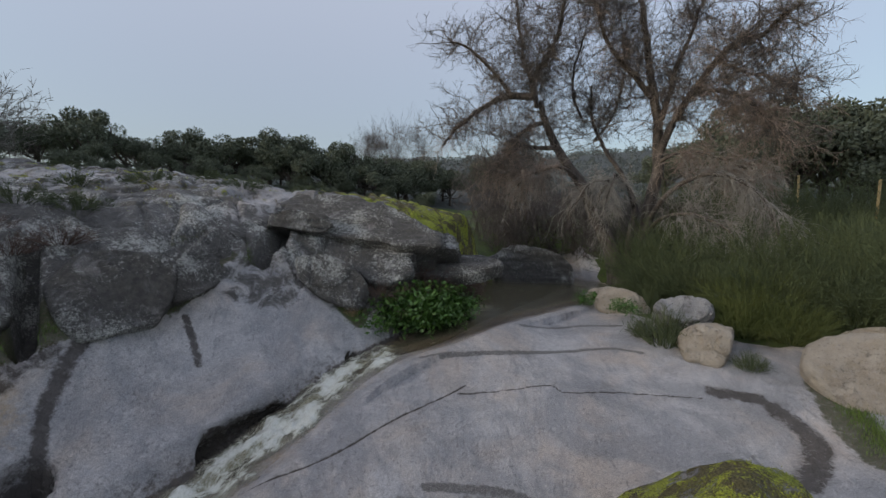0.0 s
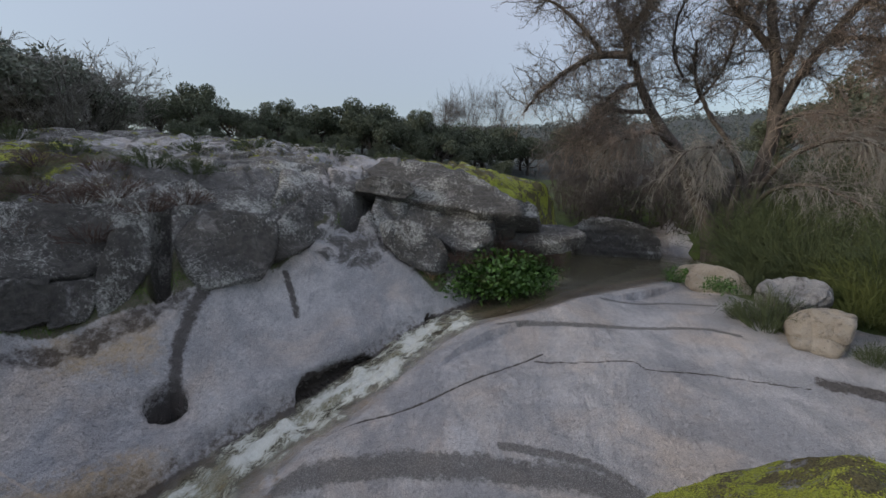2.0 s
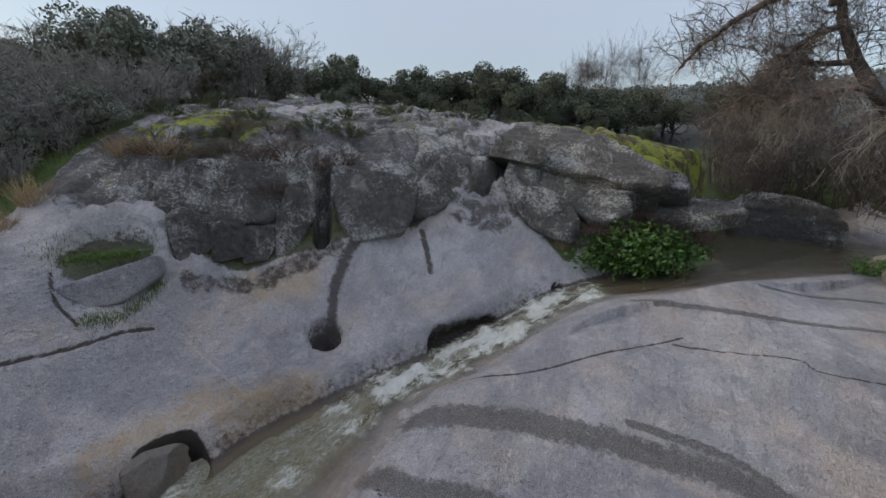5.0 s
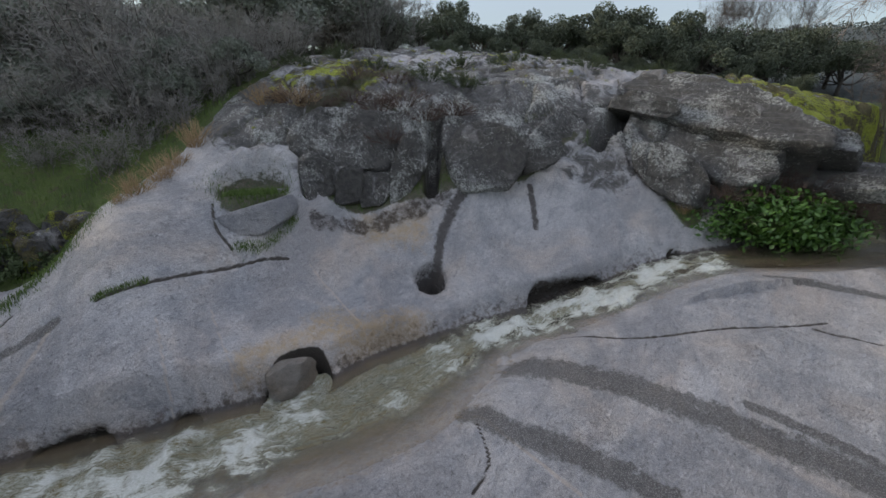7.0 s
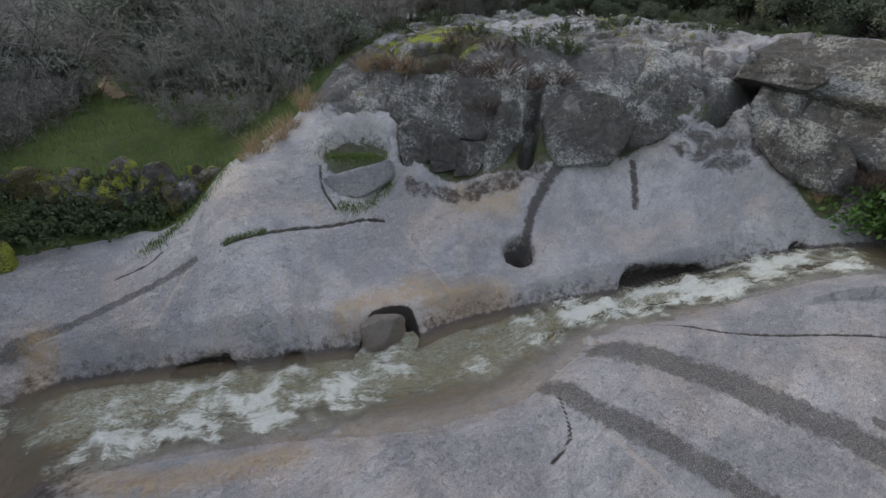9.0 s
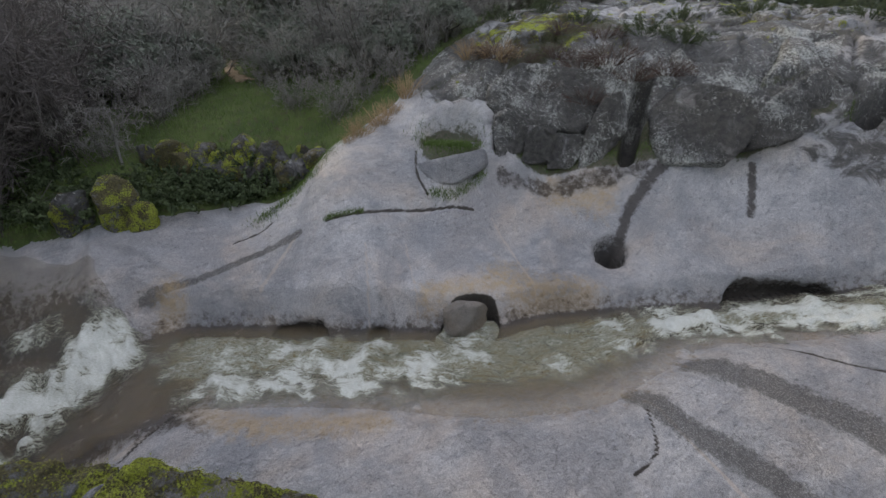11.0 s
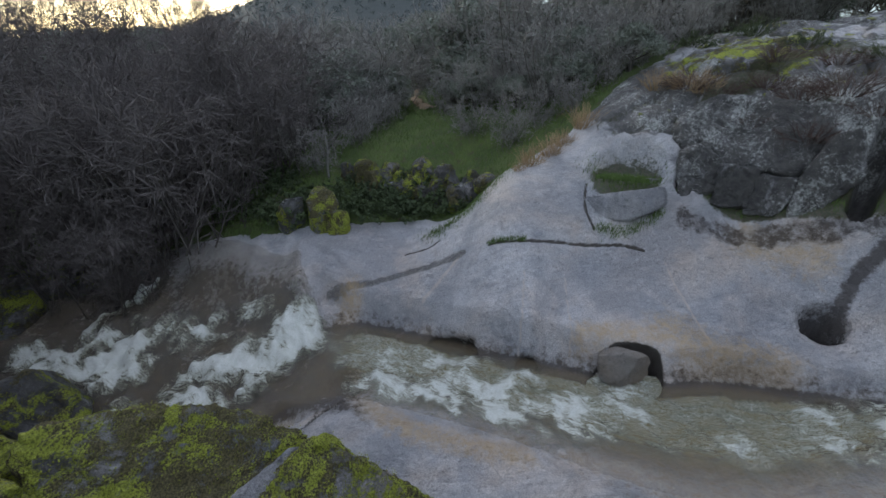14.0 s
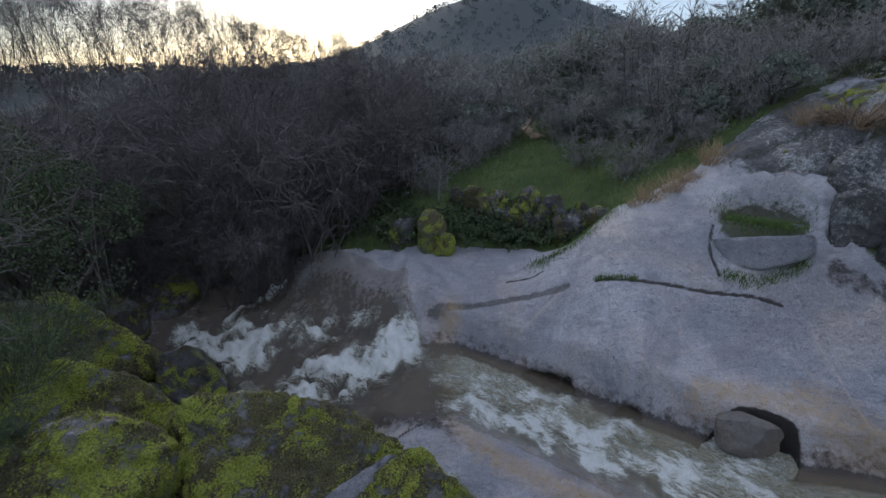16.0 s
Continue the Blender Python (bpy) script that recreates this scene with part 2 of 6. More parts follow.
# ---- the lie of the land: spot heights (x, y, z) through which the ground swings ----
NEAR_SLAB = [(2.4, 10.2, 1.2), (2.3, 8.2, .85), (.2, 8.6, .85), (-.5, 7.4, .55), (1.5, 9.3, 1.05), (1.3, 6.7, .08), (.1, 6.2, 0),
             (-2, 7.9, .8), (-3.1, 6.1, .35), (-2.4, 5.3, .12), (-3.4, 4.7, .08), (-3.4, 3.7, 0), (-4.2, 1.5, -.3), (-4.6, -.1, -.38),
             (-5.1, -1.5, -.42), (-6.1, -2.5, -.5), (-.8, 9.3, 1.22)]
LOW_SLAB = [(-7.1, -3.3, -.85), (-6.9, -4.4, -1.15), (-8.6, -3.3, -.8), (-8.4, -4.5, -.95), (-7.5, -5.4, -1.32), (-9.1, -6.5, -1.0),
             (-9.3, -7.6, -1.1), (-8.1, -7.1, -1.45), (-9.2, -9.0, -1.5), (-10.8, -7.2, -.62), (-9.5, -5.4, -.85), (-10.6, -6.2, -.25), (-7.4, -6.6, -1.5), (2.4, 13.4, 1.4), (4.6, 14.5, 1.45), (6, 9.3, 1.1),
             (7.3, 8.1, .95), (7.3, 7.1, .7), (5.4, 6.6, .35), (2, 5.8, -.1), (6.6, 11.7, 1.4), (0, 3, -.3), (-2, 2, -.3)]
FAR_SLAB = [(-2.3, 10, 1.3), (-3, 8.5, .95), (-4, 7.1, .5), (-4.9, 6, .36), (-5.3, 4.8, .24), (-6.1, 3.2, .14), (-6.9, 2.3, .28),
            (-7.3, .3, .06), (-8.2, -.8, -.06), (-8.8, -2.8, -.45), (-9.7, -4.7, -.5), (-7.8, 2.4, .6), (-8.6, -1.1, .25),
            (-6.2, 5.9, .75), (-3.2, 9.1, 1.4), (-7.3, 5.1, 1.1), (-8, 5.4, 1.55), (-8.6, .5, 1.15), (-9, 2.2, 1.85),
            (-9.6, -3.4, .55), (-10.2, -4.9, .0), (-9.7, 1.7, 2.3), (-10.4, 1, 2.3), (-9.6, 3.1, 2.5), (-8.6, 4.2, 2.05), (-7.4, 6.2, 2.0),
            (-5.4, 8.4, 2.05), (-6.1, 7.2, 1.9), (-1.8, 10.4, 1.7), (-3.1, 10.1, 2.3)]
DOME = [(-6.0, 9.7, 4.1), (-5.2, 10.9, 4.4), (-8.4, 7.9, 4.5), (-9.9, 6.2, 4.3), (-10.3, 4.8, 3.9), (-12, 12, 5.9), (-8, 14, 5.75),
        (-14, 8, 5.5), (-3.2, 12.3, 4.4), (-.9, 12.5, 3.9), (.4, 12.3, 2.9), (1.7, 14.2, 2.2), (2.4, 19, 2.1),
        (-.8, 16.9, 4.95), (1.4, 16.9, 4.2), (-2.8, 16.7, 5.25), (-5.6, 16, 5.3), (-4, 20, 5.2), (-11.6, 3.4, 3.3), (-9.5, 10, 5.05)]
AROUND = [(-12.9, -3.9, 1.55), (-12.9, .9, 1.85), (-14.7, -1.7, 2.2), (-17, 0, 2.8), (-26, 0, 3.5), (-10.7, -2.8, .75),
          (-10.9, .6, 1.2), (-30, 20, 7), (-30, -20, 2.5), (0, 32, 4), (-15, 26, 6.5), (16, 30, 4), (26, 10, 3), (12, 18, 2.4),
          (10, 12, 1.8), (12, 7, 1.7), (9, 3, 1.6), (20, -12, 3), (0, -15, 3), (-13, -12, -.7), (-9.6, -9.6, -1.2), (-20, -13, 1),
          (-42, 2, 6), (42, 42, 5), (-42, 42, 9), (0, -1, 2.7), (1.2, -3, 2.7), (-1, -3.6, 2.4), (-2.2, -1, .7), (-2.6, -3, .3), (3, 1.5, .8)]
_SPOTS = np.array(NEAR_SLAB + LOW_SLAB + FAR_SLAB + DOME + AROUND, float)


def _swell(ax, ay, bx, by):
    return np.sqrt((ax - bx) ** 2 + (ay - by) ** 2 + .35)


def _solve():
    n = len(_SPOTS)
    k = _swell(_SPOTS[:, None, 0], _SPOTS[:, None, 1], _SPOTS[None, :, 0], _SPOTS[None, :, 1])
    lin = np.c_[np.ones(n), _SPOTS[:, :2]]
    a = np.block([[k - .10 * np.eye(n), lin], [lin.T, np.zeros((3, 3))]])
    return np.linalg.solve(a, np.r_[_SPOTS[:, 2], 0, 0, 0])


_W = _solve()


def smooth(a, b, v):
    k = np.clip((v - a) / (b - a), 0, 1)
    return k * k * (3 - 2 * k)


def base(x, y):
    """The bare ground without its channel and hollows."""
    x, y = np.asarray(x, float), np.asarray(y, float)
    z = _W[-3] + _W[-2] * x + _W[-1] * y
    for w, (sx, sy, _) in zip(_W, _SPOTS):
        z = z + w * _swell(x, y, sx, sy)
    far = np.hypot(x + 3, y - 4)
    k = smooth(30, 60, far)
    hills = 2 + 2 * smooth(60, 260, far)
    for cx, cy, s, h in ((-420, 7, 104, 84), (-80, -58, 34, 3.4), (60, 520, 200, 36), (330, 420, 140, 50), (-200, 480, 220, 30)):
        hills = hills + h * np.exp(-((x - cx) ** 2 + (y - cy) ** 2) / (2 * s * s))
    return z * (1 - k) + hills * k


# the stream from the pool down to the falls: x, y, water level, half width
COURSE = [(6.5, 26, 2.3, 1.3), (6.3, 23, 2.2, 1.2), (5.6, 21.4, 1.36, 1.5), (5.0, 18.5, 1.35, 3.1), (3.0, 15.6, 1.35, 2.2), (1.2, 13.2, 1.34, 1.5), (.0, 11.2, 1.3, .95),
          (-1.15, 9.95, 1.22, .62), (-2.0, 9.1, .98, .54), (-2.75, 8.1, .6, .54), (-3.55, 6.9, .2, .56), (-4.3, 5.8, -.05, .6), (-4.55, 4.6, -.16, .85),
          (-4.8, 3.5, -.3, 1.1), (-5.2, 2.2, -.42, 1.0), (-6.0, .9, -.5, .95), (-6.7, -.4, -.56, .9), (-7.45, -1.8, -.62, 1.0), (-8.0, -3.3, -.75, 1.2),
          (-8.5, -4.7, -1.05, 1.6), (-9.1, -6.3, -1.25, 1.9), (-10.2, -8.3, -1.5, 1.8), (-12, -11, -1.8, 1.4)]


def along(px, n):
    """A dense smooth line through points (any columns), and where on it each place lies."""
    p = np.array(px, float)
    out = []
    for i in range(len(p) - 1):
        a, b, c, d = p[max(i - 1, 0)], p[i], p[i + 1], p[min(i + 2, len(p) - 1)]
        u = np.linspace(0, 1, n, endpoint=False)[:, None]
        out.append(.5 * (2 * b + (c - a) * u + (2 * a - 5 * b + 4 * c - d) * u * u + (3 * b - a - 3 * c + d) * u ** 3))
    return np.r_[np.concatenate(out), p[-1:]]


STREAM = along(COURSE, 12)


def to_line(x, y, line):
    """The distance from places to a dense line and the nearest point's number."""
    best, which = np.full(np.shape(x), 1e9), np.zeros(np.shape(x), int)
    for i, q in enumerate(line):
        d = (x - q[0]) ** 2 + (y - q[1]) ** 2
        near = d < best
        best, which = np.where(near, d, best), np.where(near, i, which)
    return np.sqrt(best), which


# ---- strips and hollows on the rock ----
def gauss(x, y, cx, cy, r):
    return np.exp(-((x - cx) ** 2 + (y - cy) ** 2) / (2 * r * r))


def band(x, y, pts, width, fade=.35):
    """1 on a line of points and within width of it, fading outwards. Only looks near the line."""
    line = along(pts, 60)
    out = np.zeros(np.shape(x))
    lo, hi = line[:, :2].min(0) - 3 * width - .1, line[:, :2].max(0) + 3 * width + .1
    near = (x > lo[0]) & (x < hi[0]) & (y > lo[1]) & (y < hi[1])
    d, _ = to_line(x[near], y[near], line)
    out[near] = 1 - smooth(width * (1 - fade), width * (1 + 2 * fade), d)
    return out


STRIPES = [([(-3.5, 4.9), (-2.6, 5.35), (-1.2, 5.8), (0, 6.0), (.9, 6.1), (1.7, 5.9)], .16), ([(-.3, 6.42), (.75, 6.47), (1.3, 6.38), (1.8, 6.0)], .05),
           ([(-3.55, 3.7), (-2.9, 3.75), (-2.3, 3.98), (-1.5, 4.2), (-.8, 4.3)], .13), ([(-.5, 9.35), (1.2, 9.75), (2.5, 10.0), (4.2, 10.45), (5, 10.1)], .05),
           ([(2.2, 11.4), (4.0, 12.3), (5.3, 12.1)], .06), ([(-9.3, -2.9), (-9.15, -1.8), (-9.0, -.8), (-8.85, 0)], .045)]
CRACKS = [([(-6.95, -1.95), (-6.45, -2.4), (-5.95, -2.95)], .03), ([(-9.6, -1.2), (-9.5, -.7), (-9.55, -.4)], .02),
          ([(-3.3, 6.0), (-2, 6.75), (-.85, 7.7), (.5, 8.7)], .022), ([(-8.72, .5), (-8.58, 1.2), (-8.42, 2.4), (-8.28, 3.05), (-8.05, 3.5)], .03),
          ([(-9.4, 2.75), (-9.0, 2.6), (-8.62, 2.68)], .03), ([(.3, 8.45), (2.2, 8.6), (2.6, 8.38), (3.9, 8.5), (5.4, 8.3)], .02),
          ([(-3.3, 3.55), (-2.85, 3.2), (-2.75, 2.7)], .012)]
STREAKS = [([(-6.15, 5.95), (-6.42, 6.4), (-6.5, 6.9), (-6.5, 7.5)], .09), ([(-5.45, 8.6), (-5.2, 8.4), (-4.95, 8.15)], .06),
           ([(-1.2, 11.2), (-2.0, 10.9), (-2.9, 10.9)], .25), ([(5.7, 8.42), (6.1, 8.25), (6.4, 8.1)], .13), ([(6.5, 7.8), (6.6, 7.1), (6.2, 6.5), (5.7, 6.1)], .16)]
VEINS = [([(-7.05, -1.8), (-6.5, -2.3), (-6.05, -2.95)], .05), ([(-7.76, 3.79), (-6.5, 3.85), (-5.2, 3.7)], .02), ([(-7.9, 1.87), (-6.8, 1.65)], .02), ([(-8.1, 1.1), (-7.1, .8)], .02), ([(-8.82, -.12), (-8.4, -.88)], .03), ([(-3.43, 3.67), (-2.45, 3.63), (-1.7, 3.6)], .025)]
BROWN = [([(-7.1, -2.3), (-6.6, -3.0), (-6.35, -3.8)], .3), ([(-9.1, -2.4), (-8.6, -2.6), (-8.2, -2.2)], .25), ([(-7.9, -.9), (-8.2, -1.7), (-8.6, -2.4)], .2),
         ([(-6.6, 3.3), (-6.0, 3.9), (-5.6, 4.6)], .35), ([(-6.9, 1.9), (-6.6, 3.0), (-6.3, 3.6)], .2), ([(-6.4, -2.1), (-5.6, -1.2), (-5.0, .2)], .22), ([(-7.8, 5.4), (-7.0, 6.1)], .3)]
POTHOLE = (-6.12, 5.72, .33)
STONE_HOLE = (-6.15, 2.36, .64)
BAYS = [(-7.72, -.70, -7.44, -.16, .26), (-6.92, .87, -6.90, .92, .20), (-5.02, 4.96, -4.98, 5.05, .2), (-4.02, 7.06, -3.2, 8.02, .36), (-2.2, 9.75, -2.15, 9.78, .16)]


def from_bay(x, y, bay):
    """The distance to a bay's middle line, in units of its reach."""
    ax, ay, bx, by, r = bay
    u = np.clip(((x - ax) * (bx - ax) + (y - ay) * (by - ay)) / ((bx - ax) ** 2 + (by - ay) ** 2), 0, 1)
    return np.hypot(x - ax - u * (bx - ax), y - ay - u * (by - ay)) / r


DOME_FOOT = [(-9.6, 4.75), (-8.7, 4.75), (-8.2, 5.2), (-7.6, 6.0), (-7.0, 6.6), (-6.5, 7.3), (-5.6, 8.5), (-5.0, 9.7), (-4.7, 10.4), (-4.6, 12), (-8, 12), (-10.5, 8), (-10.2, 5.6)]


def inside(x, y, poly):
    """Signed distance to a closed outline: positive inside."""
    best, odd = np.full(np.shape(x), 1e9), np.zeros(np.shape(x), bool)
    for (ax, ay), (bx, by) in zip(poly, poly[1:] + poly[:1]):
        u = np.clip(((x - ax) * (bx - ax) + (y - ay) * (by - ay)) / ((bx - ax) ** 2 + (by - ay) ** 2), 0, 1)
        best = np.minimum(best, np.hypot(x - ax - u * (bx - ax), y - ay - u * (by - ay)))
        if ay != by:
            odd ^= ((ay > y) != (by > y)) & (x < (bx - ax) * (y - ay) / (by - ay) + ax)
    return np.where(odd, best, -best)


# where the lower stream spreads over the rock
SPILL = [(-7.5, -2.3), (-6.9, -2.9), (-6.5, -3.6), (-6.3, -6), (-7.6, -10), (-11.8, -10.8), (-12, -7.4), (-11.2, -6.0), (-10.3, -4.6), (-9.5, -3.2), (-8.3, -2.4)]


def ground(x, y, full=False):
    """Height of the ground; full: its covers as well."""
    z = base(x, y)
    d, i = to_line(x, y, STREAM)
    level, half = STREAM[i, 2], STREAM[i, 3]
    nx = np.gradient(STREAM[:, 0])[i]
    ny = np.gradient(STREAM[:, 1])[i]
    side = np.sign((x - STREAM[i, 0]) * ny - (y - STREAM[i, 1]) * nx)     # +1: the far bank of the lower stream
    edge = d - half
    # bed under the water, steeper on the outer bank
    bank = np.where(side > 0, .32, .5)
    wide = np.where(side > 0, .45, 1.15)
    floor = level - .30 + .29 * smooth(-1, 0, edge / wide)
    rise = smooth(0, 1, edge / bank)
    low = level + .02 + .10 * np.clip(edge, 0, 1)
    core = np.hypot(x + 2, y - 6) < 22
    z = np.where((edge < bank) & core, np.where(edge < 0, np.minimum(z, floor), low * (1 - rise) + np.maximum(z, low) * rise), z)
    # below the rapids the water spreads thinly over humped bedrock
    spill = 1 - smooth(-3.6, -2.0, y)
    bed = base(x, y) + (inside(x, y, SPILL) > -.6) * (.10 * waves(x, y, 2.6, 41) + .13 * (.5 - np.abs(waves(x - .5 * y, y, 2.4, 43)) * 2.4) + .05 * waves(x, y, 7, 42))
    z = np.where(core, z * (1 - spill) + bed * spill, z)
    for bay in BAYS:
        k = 1 - smooth(.75, 1.0, from_bay(x, y, bay))
        z = z * (1 - k) + np.minimum(z, level - .07) * k
    hx, hy, hr = STONE_HOLE
    k = 1 - smooth(hr - .010, hr, np.hypot((x - hx) * 1.5, y - hy))
    z = z * (1 - k) + np.minimum(z, -1.1) * k
    hx, hy, hr = POTHOLE
    dp = np.hypot(x - hx, y - hy)
    k = 1 - smooth(hr - .010, hr, dp)
    z = z * (1 - k) + np.minimum(z, -.1) * k
    z = z - .05 * (1 - smooth(hr, hr * 1.5, dp)) * (1 - k)
    # grassy hollow behind the split block
    pit = 1 - smooth(.8, 1.15, np.hypot((x + 9.35) / .62, (y - 3.6) / .78))
    z = z * (1 - pit) + np.minimum(z, 2.34) * pit
    # the dome's steep broken front
    back = inside(x, y, DOME_FOOT)
    z = np.where(back > .4, np.maximum(z, 1.9 + 1.55 * smooth(.45, 1.0, back)), z)
    # cleft in the dome
    cleft = band(x, y, [(-4.6, 10.3), (-4.4, 11.2), (-4.5, 12.4)], .16)
    z = z - .8 * cleft - 1.3 * band(x, y, [(-7.15, 6.85), (-7.45, 7.25), (-7.9, 7.8)], .13) - .5 * band(x, y, [(-8.85, 4.6), (-9.3, 5.2), (-9.7, 6)], .12)
    if not full:
        return z
    stripe, crack_shade, streak = (np.zeros_like(z) for _ in range(3))
    for pts, w in STRIPES:
        stripe = np.maximum(stripe, band(x, y, pts, w * 1.15, .7))
    for pts, w in CRACKS:
        crack_shade = np.maximum(crack_shade, band(x, y, pts, max(w * .8, .02), .8))
    for pts, w in STREAKS:
        streak = np.maximum(streak, band(x, y, pts, w, .9))
    vein = np.zeros_like(z)
    for pts, w in VEINS:
        vein = np.maximum(vein, band(x, y, pts, w, .8))
    # shade inside pothole, stone hole and bays, painted in with the cracks' dark colour
    crack_shade = np.maximum(crack_shade, .7 * (1 - smooth(hr * .80, hr * .9, dp)))
    crack_shade = np.maximum(crack_shade, 1 - smooth(1.0, 1.03, np.hypot((x - STONE_HOLE[0]) * 1.5, y - STONE_HOLE[1]) / STONE_HOLE[2]))
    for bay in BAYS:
        crack_shade = np.maximum(crack_shade, .8 - .8 * smooth(.98, 1.06, from_bay(x, y, bay)))
    z = z - .035 * crack_shade * (dp > hr * 1.2) - .012 * stripe
    damp = np.where(side > 0, .10, .3)
    wet = np.maximum((1 - smooth(0, damp * 1.6, z - level)) * (1 - smooth(.1, .9, edge)), streak * .95)
    # the pothole is wet; the mask also paints in its shade
    wet = np.maximum(wet, 1.2 * (1 - smooth(hr - .005, hr + .01, dp)))
    # far bank's damp foot, carried higher to paint the shade of its flank
    wet = np.maximum(wet, np.where(side > 0, .52, 0) * (1 - smooth(.1, .75, z - level)) * (1 - smooth(.5, 1.3, edge)) * (y < 9.5))
    dry_bank = np.where(side < 0, smooth(-3.0, -1.6, y), 0)
    wet = np.minimum(wet, 1.2 - .92 * dry_bank)
    wet = np.maximum(wet, 1.1 * smooth(-.7, .9, inside(x, y, SPILL)) * (.85 + .5 * waves(x, y, 3.1, 44)))
    wet = np.maximum(wet, streak * .95)
    # black seeps that run down from the foot of the wall
    seep = band(x, y, [(-6.75, 6.95), (-7.15, 6.35), (-7.6, 5.75), (-8.05, 5.05), (-8.35, 4.4)], .13, .95)
    run = waves(2.1 * (.5 * x + .85 * y) + .3 * x, .5 * (.85 * x - .5 * y), 2.2, 61) + .7 * waves(5.3 * (.5 * x + .85 * y), .9 * (.85 * x - .5 * y), 2.0, 62)
    wet = np.maximum(wet, .70 * smooth(.15, 1.0, seep + .35 * run) * (seep > .02))
    # bays and stone hole: wet rock, darkened further to paint in their shade
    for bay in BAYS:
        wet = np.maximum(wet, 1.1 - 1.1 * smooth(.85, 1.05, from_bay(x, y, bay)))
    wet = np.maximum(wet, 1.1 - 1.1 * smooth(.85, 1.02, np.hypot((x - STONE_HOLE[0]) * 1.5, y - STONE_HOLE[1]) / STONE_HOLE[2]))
    rust = (1 - smooth(.0, .7, edge)) * (1 - smooth(.05, .45, z - level)) * .45
    for pts, w in BROWN:
        rust = np.maximum(rust, .75 * band(x, y, pts, w, .9))
    high = smooth(2.9, 3.5, z) * (x < 3) * (y > 3.5) * (y < 17) + 0.0
    high = np.maximum(high, smooth(9.9, 10.7, y) * (x < 1.5) * smooth(1.7, 2.3, z))
    high = np.maximum(high, smooth(.05, .3, back))
    high = np.maximum(high, .78 * smooth(1.95, 2.6, z) * (x > -6.2) * (x < -2.4) * smooth(8.6, 9.6, y))
    bare_sheet = smooth(.02, .2, waves(x, y, 1.1, 51) + .5 * waves(x, y, 3.4, 52) - .05) * smooth(4.2, 5.0, z)
    lich = 1.0 * high * (1 - .5 * bare_sheet)
    moss = .62 * high * (.55 + .45 * smooth(4.2, 5.4, z)) + .45 * gauss(x, y, -10.6, 6.4, 1.2) + 1.3 * smooth(13.4, 14.4, y) * smooth(-4.5, -3, x) * (1 - smooth(1.6, 2.4, x))
    dirt = .55 * band(x, y, [(-9.1, 4.9), (-8.5, 5.1), (-7.85, 6.0), (-7.25, 6.7), (-6.75, 7.35), (-5.7, 8.6)], .11) + .9 * pit
    dirt = np.maximum(dirt, .75 * band(x, y, [(7.9, 8.2), (7.5, 7.3), (7.2, 6.3)], .35))
    dirt = np.maximum(dirt, .8 * smooth(.0, .12, back) * (1 - smooth(.5, .8, back)) * (y < 10))
    dirt = np.maximum(dirt, 1.1 * band(x, y, [(-2.7, 10.65), (-2.2, 10.55)], .2))
    return z, np.stack([wet, stripe, lich, np.clip(moss, 0, 1)], -1), np.stack([crack_shade, rust, np.clip(dirt, 0, 1), vein], -1), edge, level


ROCK_EDGE = [(-13.2, -11.5), (-12.4, -7.8), (-11.1, -5.0), (-10.85, -3.1), (-11.1, -1.5), (-10.8, -.3), (-10.2, .5), (-10.5, 1.2), (-11.4, 3.1), (-12.5, 5), (-14.5, 9), (-14, 14), (-8, 17), (-4, 18.6), (1.6, 18.6), (2.4, 19.5),
             (4, 24), (8, 23), (7.5, 18), (5.6, 15), (6.2, 12.5), (7.6, 10.3), (9.4, 9.2), (9.6, 5), (4, 2), (0, 1), (-2.3, -2.2), (-4, -6), (-8, -12.5)]


def axis(lo, hi, step, reach, grow=1.13):
    out = list(np.arange(lo, hi, step))
    s, a, b = step, [], []
    v, w = lo, out[-1]
    while v > -reach or w < reach:
        s *= grow
        v, w = v - s, w + s
        a.append(v)
        b.append(w)
    return np.array(a[::-1] + out + b)


def waves(x, y, scale, seed):
    """Cheap smooth unevenness from crossed waves."""
    r, out = np.random.RandomState(seed), 0
    for n in range(7):
        a, f, p = r.uniform(0, 6.28), scale * r.uniform(.6, 1.9), r.uniform(0, 6.28)
        out = out + np.sin(f * (x * np.cos(a) + y * np.sin(a)) + p + 1.3 * np.sin(.6 * f * (x * np.sin(a) - y * np.cos(a)) + 2 * p))
    return out / 7


def mesh_from(name, verts, faces, material, smooth_faces=True, attrs=()):
    """A mesh from arrays: verts (n, 3), faces (m, 3 or 4)."""
    me = bpy.data.meshes.new(name)
    verts, faces = np.asarray(verts, np.float32), np.asarray(faces, np.int32)
    m, k = faces.shape
    me.vertices.add(len(verts))
    me.vertices.foreach_set("co", verts.ravel())
    me.loops.add(m * k)
    me.loops.foreach_set("vertex_index", faces.ravel())
    me.polygons.add(m)
    me.polygons.foreach_set("loop_start", np.arange(0, m * k, k, dtype=np.int32))
    me.polygons.foreach_set("use_smooth", np.full(m, smooth_faces))
    for label, data in attrs:
        me.attributes.new(label, "FLOAT_COLOR", "POINT").data.foreach_set("color", np.asarray(data, np.float32).ravel())
    me.update(calc_edges=True)
    me.materials.append(material)
    return me


def part(name, me, parent=None, label="", at=None):
    ob = new(name, me)
    if at is not None:
        ob.matrix_world = at
    if parent is not None:
        ob.parent = parent
    return tagged(ob, label)


GX, GY = axis(-12.4, 8.2, .044, 1600), axis(-8.6, 14.2, .044, 1600)
_x, _y = np.meshgrid(GX, GY)
